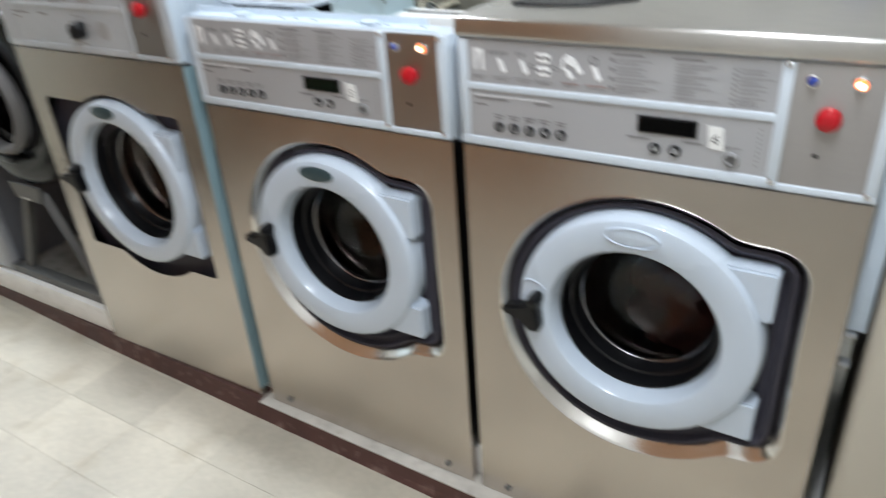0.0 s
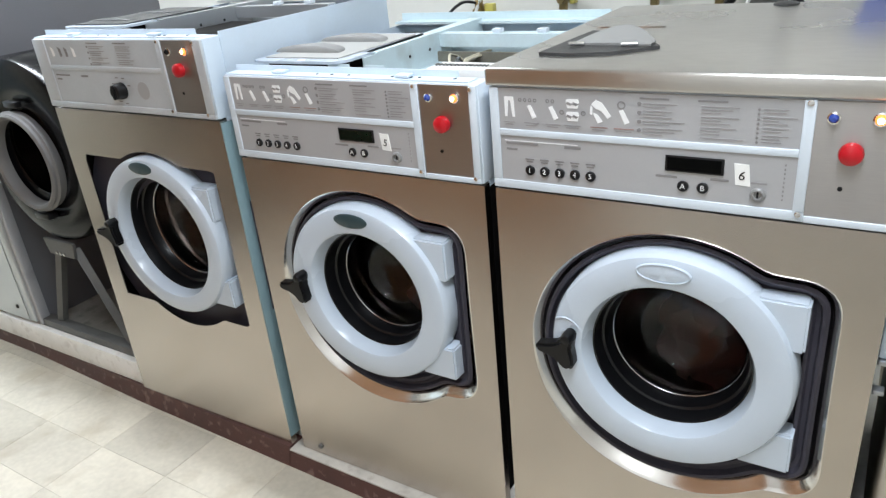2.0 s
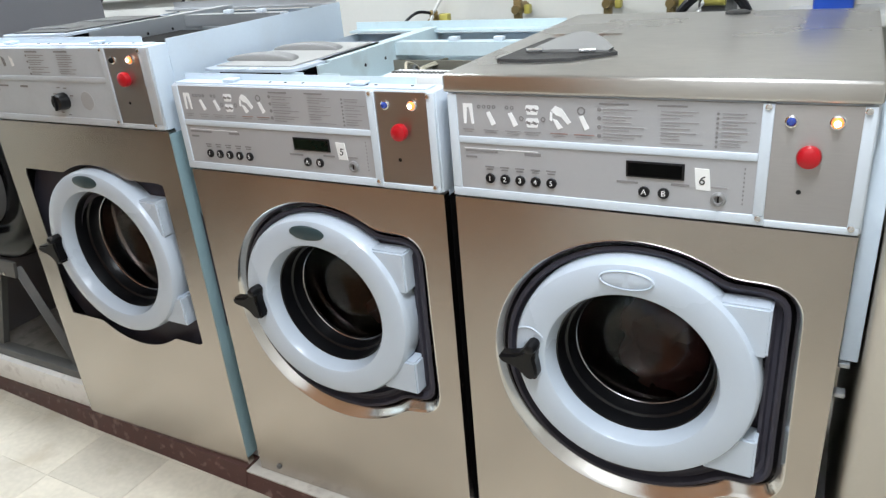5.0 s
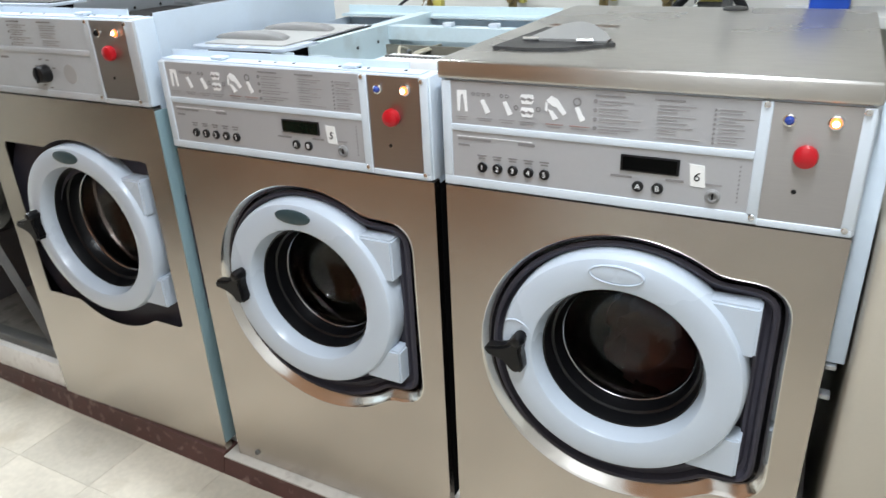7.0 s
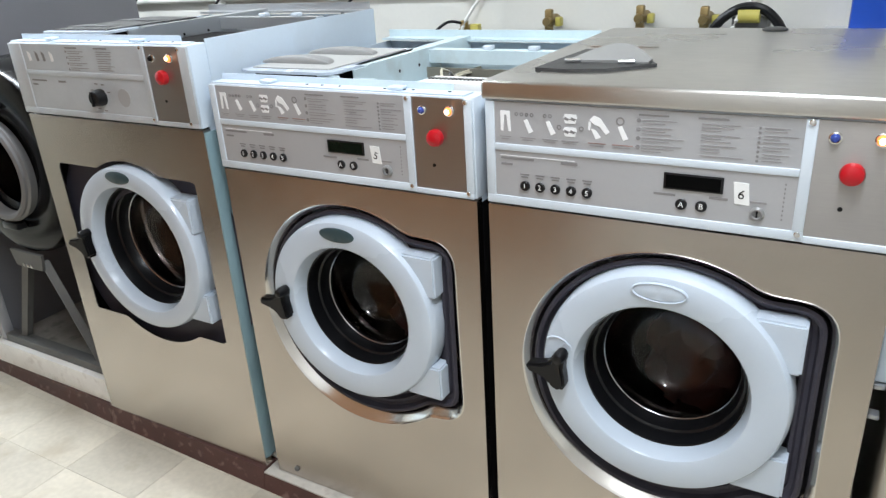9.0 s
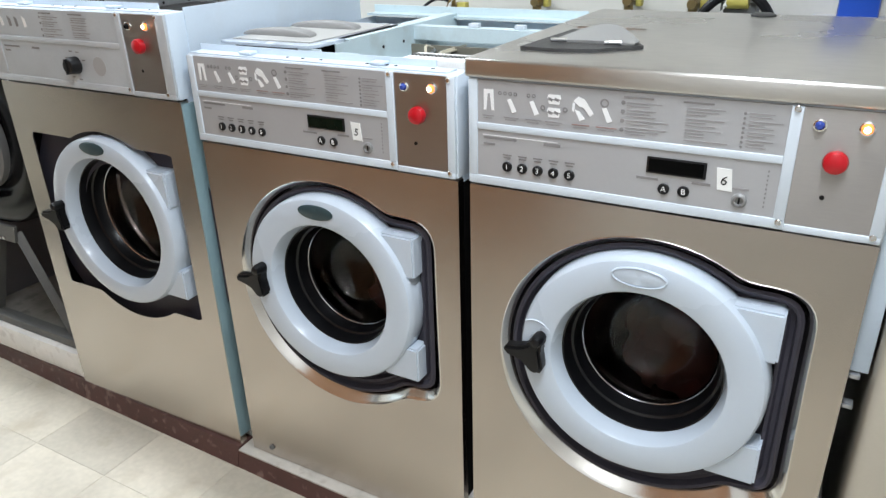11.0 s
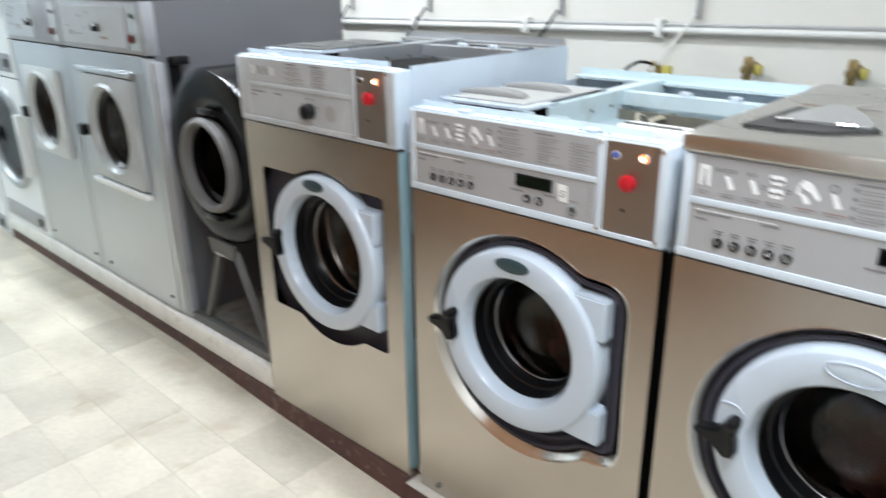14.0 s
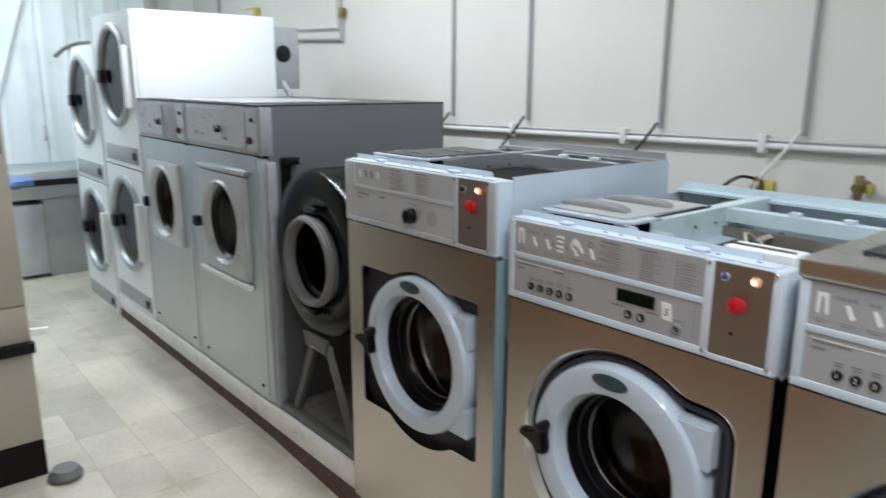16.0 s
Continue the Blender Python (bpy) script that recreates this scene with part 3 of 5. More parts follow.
                part("print_line", B(x0 + 0.006, x0 + 0.006 + w * rnd.uniform(0.55, 1.0) * (0.7 if q else 1.0), Yp - 0.0006, Yp, z - 0.0017, z), INKPALE, up)
                z -= 0.0048
            z -= 0.0022
        for q in range(4 if bullet > 0.0025 else 8 if bullet else 0):
            part("print_dot", L([(bullet, 0), (bullet, -0.0006), (bullet * 0.98, -0.0007)], (x0, Yp, zu1 - 0.017 - q * (0.0145 if bullet > 0.0025 else 0.0072)), "y", 10), INK, up)
    # lower strip
    zl0, zl1 = zb + 0.018, zmid
    part("print_line", B(left + 0.012, left + 0.075, Yp - 0.0006, Yp, zl1 - 0.016, zl1 - 0.012), INK, low)
    part("print_line", B(left + 0.125, left + 0.155, Yp - 0.0006, Yp, zl1 - 0.017, zl1 - 0.012), INK, low)
    part("print_line", B(left + 0.012, left + 0.034, Yp - 0.0006, Yp, zl1 - 0.027, zl1 - 0.023), INK, low)
    if not worn:
        part("print_line", B(left + 0.010, left + 0.150, Yp - 0.0006, Yp, zl1 - 0.0100, zl1 - 0.0085), INKWHITE, low)
        zbut = zb + 0.040
        for k in range(5):
            bx = 0.077 + k * 0.0288
            b = part("push_button", L([(0.0092, 0), (0.0092, -0.0030), (0.0080, -0.0042), (0.003, -0.0044)], (bx, Y, zbut), "y", 24), BLACK, low, "round black numbered button")
            lettering("numeral", str(k + 1), 0.013, (bx, Y - 0.0046, zbut), INKWHITE, b)
            part("print_line", B(bx - 0.009, bx + 0.008, Yp - 0.0006, Yp, zbut + 0.020, zbut + 0.0225), INK, low)
            part("print_line", B(bx - 0.007, bx + 0.006, Yp - 0.0006, Yp, zbut + 0.015, zbut + 0.0175), INK, low)
        for bx, ch in ((0.350, "A"), (0.381, "B")):
            b = part("push_button", L([(0.0092, 0), (0.0092, -0.0030), (0.0080, -0.0042), (0.003, -0.0044)], (bx, Y, zbut), "y", 24), BLACK, low, "round black lettered button")
            lettering("letter", ch, 0.013, (bx, Y - 0.0046, zbut), INKWHITE, b)
        d = part("display", B(0.320, 0.412, Y - 0.003, Y, zb + 0.064, zb + 0.091, 0.001), BLACK, low, "dark display window")
        part("display_glass", B(0.324, 0.408, Y - 0.0042, Y - 0.003, zb + 0.067, zb + 0.088), display or DISPLAY, d)
        part("print_line", B(0.305, 0.340, Yp - 0.0006, Yp, zb + 0.052, zb + 0.056), INK, low)
        part("print_line", B(0.392, 0.420, Yp - 0.0006, Yp, zb + 0.054, zb + 0.058), INK, low)
        s = part("number_label", slab(bmesh.new(), [(0.430, zb + 0.051), (0.452, zb + 0.050), (0.448, zb + 0.085), (0.426, zb + 0.086)], Y - 0.0012, Y), PAPER, low, "white paper label with a hand-written number")
        lettering("numeral", number, 0.021, (0.439, Y - 0.0015, zb + 0.066), BLACK, s, 14)
        k = part("key_switch", L([(0.0115, 0), (0.0115, -0.003), (0.009, -0.005), (0.0065, -0.005), (0.006, -0.002), (0.003, -0.002)], (0.464, Y, zb + 0.038), "y", 24), MAG_LID, low, "round grey key switch")
        part("key_ring", L([(0.0082, -0.0048), (0.0082, -0.0058), (0.0066, -0.0058), (0.0066, -0.0048), (0.0082, -0.0048)], (0.464, Y, zb + 0.038), "y", 24), INK, k)
        part("print_line", B(0.452, 0.476, Yp - 0.0006, Yp, zb + 0.055, zb + 0.058), INKPALE, low)
        part("key_slot", B(0.4625, 0.4655, Y - 0.003, Y - 0.0018, zb + 0.033, zb + 0.043), BLACK, k)
        bars(low, "print_line", 0.498, zl1 - 0.012, [0.002] * 9, 0.007, 0.003, INK, Yp)
    else:
        k = part("dial_knob", L([(0.021, 0), (0.021, -0.010), (0.018, -0.024), (0.014, -0.027), (0.003, -0.027)], (0.340, Y, zb + 0.058), "y", 28), BLACK, low, "black plastic programme dial")
        part("knob_pointer", B(0.337, 0.343, Y - 0.030, Y - 0.026, zb + 0.040, zb + 0.076), BLACK, k)
        part("dial_scale", L([(0.022, 0), (0.022, -0.0006), (0.003, -0.0006)], (0.425, Y, zb + 0.060), "y", 28), FASCIA, low)
        for a in range(7):
            t = 0.4 + a * 0.75
            part("print_line", B(0.340 + 0.034 * math.cos(t) - 0.006, 0.340 + 0.034 * math.cos(t) + 0.006, Yp - 0.0006, Yp, zb + 0.058 + 0.034 * math.sin(t) - 0.0015, zb + 0.058 + 0.034 * math.sin(t) + 0.0015), INK, low)
    # switch plate
    def lens(name, x, z, r, material, label):
        o = part(name, L([(r * 1.35, 0), (r * 1.35, -0.003), (r * 1.05, -0.004), (r * 1.05, 0), (r * 1.35, 0)], (x, Y, z), "y", 20), CHROME, plate, label)
        part("lens", L([(r, 0), (r, -0.005), (r * 0.7, -0.009), (0.0032, -0.010)], (x, Y, z), "y", 20), material, o)
        if material is ORANGE:
            part("filament", L([(r * 0.62, -0.0075), (r * 0.62, -0.0102), (0.0032, -0.0112)], (x, Y, z), "y", 16), ORANGE_CORE, o)
    lens("indicator_lamp", 0.554, zb + 0.165 - (0 if not worn else 0.008), 0.0065, BLUE if not worn else DARK, "unlit blue indicator lamp")
    lens("indicator_lamp", 0.612, zb + 0.166 - (0 if not worn else 0.008), 0.0075, ORANGE, "lit orange indicator lamp")
    part("stop_button", L([(0.0160, 0), (0.0168, -0.007), (0.0150, -0.013), (0.009, -0.016), (0.003, -0.017)], (0.582, Y, zb + 0.115), "y", 32), RED, plate, "red mushroom stop button")
    part("plate_hole", L([(0.0036, 0), (0.0036, -0.0008), (0.0032, -0.0009)], (0.574, Y, zb + 0.060), "y", 12), BLACK, plate)
    return f


def casing(parent, z0, z1, depth, side, width=W6):
    """Side, back and bottom sheets of a cabinet, open at front and top."""
    zs = z1 - 0.20
    for xa in (0.0, width - 0.004):
        part("side_panel", B(xa, xa + 0.004, 0.023, depth, zs, z1), side, parent)
        # same sheet as above; the shade of the narrow gap is put into its colour
        part("lower_side_panel", B(xa, xa + 0.004, 0.023, depth, z0, zs - 0.002), DARK, parent, "lower side sheet, near-black with the gap's shade")
    part("back_panel", B(0.004, width - 0.004, depth - 0.006, depth, z0, z1 - 0.002), side, parent)
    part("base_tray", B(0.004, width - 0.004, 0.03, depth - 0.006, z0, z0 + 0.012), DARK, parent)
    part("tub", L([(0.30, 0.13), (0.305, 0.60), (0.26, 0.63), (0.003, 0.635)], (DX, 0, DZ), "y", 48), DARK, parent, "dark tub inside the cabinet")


def open_top(parent, zt, depth, wide=W6, dark=TEAL, stripped=False):
    """The bare upper frame of a washer without its lid: front flange, rails, soap hopper, wiring."""
    fl = part("front_flange", B(0.004, wide - 0.02, 0.003, 0.040, zt, zt + 0.003), BLUEWHITE, parent)
    part("flange_lip", B(0.004, wide - 0.06, 0.037, 0.040, zt + 0.003, zt + 0.016), BLUEWHITE, fl)
    for cx in (0.155, 0.485):
        part("clip", B(cx - 0.016, cx + 0.016, 0.010, 0.034, zt + 0.004, zt + 0.010, 0.002), BLUEWHITE, fl)
    for cx in (0.26, 0.30, 0.345, 0.455, 0.50, 0.52, 0.60):
        part("rivet_hole", L([(0.0035, 0.0), (0.0035, 0.0012), (0.0031, 0.0013)], (cx, 0.024, zt + 0.003), "z", 10), BLACK, fl)
    # main rail: an upright web with a broad top flange, cut away at its front end
    part("long_rail", slab(bmesh.new(), [(0.285, zt - 0.060), (0.289, zt - 0.060), (0.289, zt + 0.012), (0.285, zt + 0.012)], 0.150, depth - 0.03), dark, parent)
    part("long_rail_flange", B(0.252, 0.289, 0.200, depth - 0.03, zt + 0.012, zt + 0.015), dark, parent)
    part("rail_foot", B(0.289, 0.345, 0.150, 0.154, zt - 0.060, zt - 0.004, 0.001), dark, parent, "bent mounting foot of the rail")
    part("rail_foot", B(0.225, 0.285, 0.100, 0.104, zt - 0.050, zt + 0.008, 0.001), dark, parent, "bent mounting foot of the rail")
    part("lower_flange", B(0.289, 0.330, 0.150, 0.46, zt - 0.060, zt - 0.057), dark, parent)
    for ry in (0.20, 0.33, 0.42):
        part("rivet_hole", L([(0.004, 0.0), (0.004, 0.0012), (0.0032, 0.0013)], (0.289, ry, zt - 0.020), "x", 10), BLACK, parent)
    part("cross_rail", B(0.289, wide - 0.02, 0.470, 0.474, zt - 0.022, zt + 0.010), dark, parent)
    part("cross_rail_flange", B(0.289, wide - 0.02, 0.474, 0.505, zt + 0.006, zt + 0.010), dark, parent)
    part("rear_rail", B(0.004, wide - 0.004, depth - 0.050, depth - 0.006, zt + 0.002, zt + 0.008), dark, parent)
    part("rear_rail_lip", B(0.004, wide - 0.004, depth - 0.010, depth - 0.006, zt + 0.008, zt + 0.028), dark, parent)
    for cx in (0.45, 0.57):
        part("rail_clip", B(cx - 0.012, cx + 0.012, 0.478, 0.500, zt + 0.010, zt + 0.020, 0.002), TRIM, parent)
    # shade down in the open top is painted: tray and stripped panel are near-black
    part("tray", B(0.289, wide - 0.006, 0.06, 0.47, zt - 0.16, zt - 0.155), DARK, parent, "inner tray, near-black with shade")
    part("dusty_panel", B(0.26, wide - 0.02, 0.455, 0.462, zt - 0.15, zt - 0.032), DUSTY if not stripped else DARK, parent, "inner panel, dusty grey; near-black with shade if stripped")
    part("rear_box", B(0.28, wide - 0.05, 0.53, depth - 0.08, zt - 0.10, zt - 0.030, 0.006), dark, parent)
    # soap hopper: pale plate with rounded corners and two humped flaps
    o = []
    x0, x1, y0, y1, r = 0.006, 0.272, 0.09, 0.45, 0.035
    for ccx, ccy, a0 in ((x1 - r, y0 + r, -90), (x1 - r, y1 - r, 0), (x0 + r, y1 - r, 90), (x0 + r, y0 + r, 180)):
        for k in range(7):
            a = radians(a0 + k * 15)
            o.append((ccx + r * math.cos(a), ccy + r * math.sin(a)))
    o[-4:] = [(x0 + 0.012, y0 + 0.045), (x0 - 0.004, y0 + 0.024), (x0 + 0.000, y0 + 0.006), (x0 + 0.030, y0 - 0.006)]
    hop = part("soap_hopper", plan_slab(bmesh.new(), o, zt + 0.009, zt + 0.015), RINGWHITE, parent, "pale plastic soap hopper")
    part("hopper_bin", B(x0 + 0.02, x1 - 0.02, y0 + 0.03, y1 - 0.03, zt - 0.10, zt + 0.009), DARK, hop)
    part("hopper_cover", plan_slab(bmesh.new(), [(x0 + 0.02, y0 + 0.025), (x1 - 0.03, y0 + 0.03), (x1 - 0.02, y1 - 0.03), (x0 + 0.03, y1 - 0.015)], zt + 0.0152, zt + 0.018), HOPLID if not stripped else MAG_COVER, hop, "flat grey hopper cover")
    for lx, ly in ((x0 + 0.095, y0 + 0.085), (x0 + 0.12, y0 + 0.225)):
        bm = bmesh.new()
        bmesh.ops.create_uvsphere(bm, u_segments=28, v_segments=12, radius=1.0)
        for v in bm.verts:
            v.co = Vector((lx + v.co.x * 0.100, ly + (v.co.y * 1.6 if v.co.y > 0 else v.co.y * 0.12) * 0.050, zt + 0.0172 + max(0.0, v.co.z) * (0.006 if stripped else 0.017)))
        part("hopper_flap", bm, MAG_COVER if stripped else FLAPDARK, hop, "dark grey humped finger flap")
    # near-black floor carries the shade of the rear compartment
    part("rear_tray", B(0.006, 0.272, 0.455, depth - 0.055, zt - 0.075, zt - 0.070), DARK, parent, "rear compartment, near-black with shade")
    for k in range(3):
        c = [(0.02 + 0.03 * k, 0.47, zt - 0.05), (0.08 + 0.03 * k, 0.53, zt - 0.012), (0.16, 0.56 + 0.02 * k, zt - 0.02), (0.26, 0.50 + 0.05 * k, zt - 0.045)]
        part("inlet_hose", T(curve_pts(c), 0.010, 8), BLACK, parent)
    # terminal block and wires
    if stripped:
        # added block, near-black, standing in for the shade inside the cabinet
        part("shade_fill", B(0.30, wide - 0.03, 0.08, 0.44, zt - 0.120, zt - 0.024, 0.02), DARK, parent, "added near-black block that fills the open top with shade")
        return
    tb = part("terminal_block", B(0.49, 0.63, 0.095, 0.160, zt - 0.040, zt + 0.006, 0.003), PAPER, parent, "white terminal block")
    for k in range(14):
        part("terminal", B(0.497 + k * 0.009, 0.502 + k * 0.009, 0.118, 0.128, zt + 0.006, zt + 0.0095), GREYIRON, tb)
    for k in range(9):
        rnd = random.Random(40 + k)
        c = [(0.50 + 0.012 * k, 0.17, zt - 0.01), (0.46 + 0.018 * k, 0.24, zt + 0.004 - 0.007 * k), (0.42 + 0.03 * rnd.random(), 0.33, zt - 0.03), (0.38, 0.30 + 0.05 * k, zt - 0.06), (0.30, 0.38, zt - 0.09)]
        part("wire", T(curve_pts(c), 0.0030, 6), WIRE if k % 2 == 0 else BLACK, parent)


def washer(name, place, label, number, lid, badge, worn=False, zb=0.94, zt=1.132, cz=DZ, cx=DX, depth=0.73, width=W6, z0=0.059, display=None, load=False):
    w = thing(name, place, label, "washing machine", "washing machines in a row")
    casing(w, 0.151, zt - 0.004, depth, BLUEWHITE, width)
    washer_front(w, z0, zb - 0.004, cx, cz, width, not worn)
    control_panel(w, zb, zt, number, lid, worn, width, display)
    if worn:
        washer_door(w, cx, cz + 0.003, badge, 0.168, 0.231)
        washer_drum(w, cx, cz + 0.003, load, 1.13, DRUM_BRIGHT)
    else:
        washer_door(w, cx, cz, badge)
        washer_drum(w, cx, cz, load)
    if lid:
        bm = B(-0.004, width + 0.004, -0.012, depth + 0.005, zt + 0.001, zt + 0.034, 0.006, 3)
        part("lid", bm, STEEL_TOP, w, "brushed stainless steel lid")
    else:
        open_top(w, zt, depth, width, GREYSTEEL if worn else TEAL, worn)
    for bx in () if worn else (0.07, width - 0.07):
        part("bolt", L([(0.0075, 0), (0.0075, -0.004), (0.005, -0.006), (0.003, -0.006)], (bx, 0, 0.087), "y", 12), GREYIRON, w)
    return w


# ---- the room ----
X0, X1, Y0, Y1 = -6.0, 2.2, -1.52, 1.35
wall_back = single("wall_back", B(X0 - 0.12, X1 + 0.12, Y1, Y1 + 0.12, 0, CEIL), WALLP, "cream painted wall behind the machines", "wall", "structure")
# unseen wall behind the camera, split in three colours to shape the fronts' reflections
single("wall_front_left", B(X0 - 0.12, -3.1, Y0 - 0.12, Y0, 0, CEIL), WALLCOOL, "unseen wall across the aisle, grey-blue for reflections", "wall", "structure")
wall_front = single("wall_front", B(-3.1, -0.30, Y0 - 0.12, Y0, 0, CEIL), WALLWARM, "unseen wall across the aisle, brown for reflections", "wall", "structure")
single("wall_front_right", B(-0.30, X1 + 0.12, Y0 - 0.12, Y0, 0, CEIL), WALLGREY, "unseen wall across the aisle, beige for reflections", "wall", "structure")
wall_right = single("wall_right", B(X1, X1 + 0.12, Y0, Y1, 0, CEIL), WALLP, "plain cream end wall", "wall", "structure")
wall_left = single("wall_left", B(X0 - 0.12, X0, Y0, Y1, 0, CEIL), WALLW, "white painted end wall", "wall", "structure")
single("ceiling", B(X0 - 0.12, X1 + 0.12, Y0 - 0.12, Y1 + 0.12, CEIL, CEIL + 0.1), CEILM, "plain painted ceiling", "ceiling", "structure")
TUBE_GLOW = glow("fluorescent_tube", (1.0, 0.97, 0.92), 6.0)
for tx, ty, watts, sx, sy in TUBES:
    lf = thing("ceiling_light", (tx, ty, CEIL), "white fluorescent ceiling light with one tube", "ceiling light", "fluorescent ceiling lights")
    hx, hy = (sx / 2 + 0.02, 0.04) if sx > sy else (0.04, sy / 2 + 0.02)
    part("housing", B(-hx, hx, -hy, hy, -0.05, 0.0, 0.006), DRYERWHITE, lf)
    long = max(sx, sy) / 2
    part("tube", L([(0.013, -long), (0.013, long)], (0, 0, -0.07), "x" if sx > sy else "y", 16), TUBE_GLOW, lf, "lit fluorescent tube")

# corrugated cladding on the end wall, in tall sheets
for i in range(8):
    ya = -1.51 + i * 0.318
    bm = bmesh.new()
    rows = []
    for k in range(13):
        y = ya + 0.312 * k / 12
        d = 0.012 + 0.010 * (1 if (k % 6) in (1, 2) else 0) + 0.003 * math.sin(i * 2.1)
        rows.append([(X0 + d, y, 0.0), (X0 + d, y, CEIL), (X0, y, CEIL), (X0, y, 0.0)])
    loft(bm, rows)
    part("cladding_sheet", bm, SHEET, wall_left, "white ribbed metal sheet")
part("post", B(X0 + 0.004, X0 + 0.10, 0.92, 1.00, 0, CEIL - 0.01, 0.004), PIPE, wall_left, "grey steel post")
brace = single("diagonal_brace", T([(X0 + 0.05, -0.30, 1.15), (X0 + 0.05, 0.09, 2.35)], 0.016, 8), SHEET, "white diagonal metal brace on the cladding", "brace", "structure")
hk = single("door_pull", T(curve_pts([(X0 + 0.03, 0.055, 1.10), (X0 + 0.065, 0.055, 1.09), (X0 + 0.065, 0.055, 1.00), (X0 + 0.03, 0.055, 0.99)], 4), 0.006, 8), PIPE, "grey metal pull handle on the white cladding", "handle")

# plinth under the row
plinth = tagged(new("plinth"), "white painted concrete plinth with a dark red skirting", "plinth", "", "structure")
part("plinth_block", B(-4.11, -1.396, -0.002, 1.10, 0.064, 0.150, 0.004), PLINTH, plinth, "chipped white plinth edge")
part("plinth_block", B(-1.394, 0.70, 0.030, 1.10, 0.058, 0.150, 0.004), PLINTH, plinth, "chipped white plinth edge")
part("plinth_ledge", plan_slab(bmesh.new(), [(-0.718, -0.027), (0.70, -0.048), (0.70, 0.60), (-0.718, 0.60)], 0.053, 0.0575), LEDGE, plinth, "scuffed pale ledge under the steel fronts")


def skirting(x0, x1, top0, top1, foot0, foot1, z):
    """A skirting run whose face leans out towards the floor."""
    bm = bmesh.new()
    rr = loft(bm, [[(x, foot, 0.0), (x, top, z), (x, 0.60, z), (x, 0.60, 0.0)] for x, top, foot in ((x0, top0, foot0), (x1, top1, foot1))])
    for r in rr:
        bm.faces.new(r)
    part("plinth_skirting", bm, SKIRT, plinth, "scuffed oxblood skirting")


skirting(-4.11, -2.10, 0.006, 0.006, 0.002, 0.002, 0.063)
skirting(-2.098, -1.398, 0.006, -0.012, 0.002, -0.026, 0.063)
skirting(-1.396, -0.720, -0.012, -0.024, -0.026, -0.040, 0.064)
skirting(-0.718, 0.70, -0.025, -0.046, -0.040, -0.070, 0.0525)

# conduits on the back wall
def conduit(name, pts, r, material, label):
    return single(name, T(pts, r, 10), material, label, "conduit")

WY = Y1 - 0.022
conduit("conduit_run", [(-2.75, WY, 1.205), (1.2, WY, 1.252)], 0.012, PIPEW, "long painted conduit along the cream wall")
single("conduit_run", T([(-2.75, WY - 0.001, 1.225), (1.2, WY - 0.001, 1.272)], 0.0065, 8), PIPE, "thin grey conduit along the cream wall", "conduit")
for vx in (-2.47, -1.918, -1.185, -0.615, 0.30):
    vc = thing("wall_conduit", (vx, WY, 1.27), "grey vertical conduit strip with a black cable tail", "conduit", "vertical wall conduits")
    part("strip", B(-0.0075, 0.0075, 0.004, 0.021, 0.0, CEIL - 1.28, 0.003), PIPE, vc)
    part("cable", T(curve_pts([(0, -0.01, 0.02), (-0.03, -0.05, -0.05), (-0.09, -0.10, -0.16), (-0.12, -0.12, -0.30)]), 0.006, 8), BLACK if vx < -0.7 else PIPEW, vc, "loose cable tail")
for cx in (-2.0, -1.347, -0.748, 0.0):
    single("pipe_bracket", B(-0.015, 0.015, -0.016, 0.02, -0.035, 0.030, 0.004), PIPEW, "white pipe clamp on the conduit", "bracket", "", "pipe clamps", (cx, WY, 1.215 + (cx + 2.75) * 0.012))

# water taps with yellow handles low on the wall
def wall_tap(x, z, tag=0.018, hose=False):
    t = thing("wall_tap", (x, Y1, z), "aged brass wall tap with a yellow label" + (" and black hose" if hose else ""), "tap", "wall taps")
    part("valve", L([(0.014, -0.09), (0.017, -0.07), (0.013, -0.05), (0.020, -0.02), (0.020, 0.0)], (0, 0, 0), "y", 16), BRASS, t)
    part("valve_body", B(-0.013, 0.013, -0.075, -0.048, -0.040, 0.040, 0.006), BRASS, t)
    part("handle", B(0.020, 0.022 + tag, -0.06, -0.03, -tag, tag * 0.7, 0.004), YELLOW, t, "yellow plastic tag")
    if not hose:
        return
    c = [(-0.005, -0.07, 0.03), (-0.05, -0.10, 0.035), (-0.10, -0.13, -0.01), (-0.14, -0.16, -0.10), (-0.15, -0.22, -0.25)]
    part("hose", T(curve_pts(c), 0.0055, 8), BLACK, t)

wall_tap(-0.733, 1.085, 0.034, True)
wall_tap(-0.40, 1.120)
wall_tap(-0.085, 1.130)
wall_tap(0.115, 1.125)
hl = thing("hose_loop", (0.25, Y1, 1.05), "black rubber hose loop with a yellow coupling", "hose")
part("hose", T(curve_pts([(-0.13, -0.10, -0.12), (-0.11, -0.10, 0.03), (-0.04, -0.10, 0.105), (0.04, -0.10, 0.105), (0.10, -0.10, 0.03), (0.12, -0.10, -0.12)]), 0.014, 10), BLACK, hl)
part("coupling", L([(0.022, -0.03), (0.022, 0.03)], (0.0, -0.10, 0.09), "x", 16), YELLOW, hl, "yellow hose coupling")
part("wall_plate", B(-0.05, 0.05, -0.086, 0.0, -0.12, 0.085), GREYIRON, hl)
bb = single("blue_bin", B(0, 0.10, -0.16, 0, 0.0, 0.30, 0.012), BLUEBOX, "bright blue plastic box on a ledge by the wall", "box", "", "", (0.515, Y1 - 0.02, 1.10))
single("wall_ledge", B(0.45, 1.2, 1.12, Y1, 1.07, 1.10, 0.003), PIPEW, "plain painted ledge on the wall", "ledge", "structure")

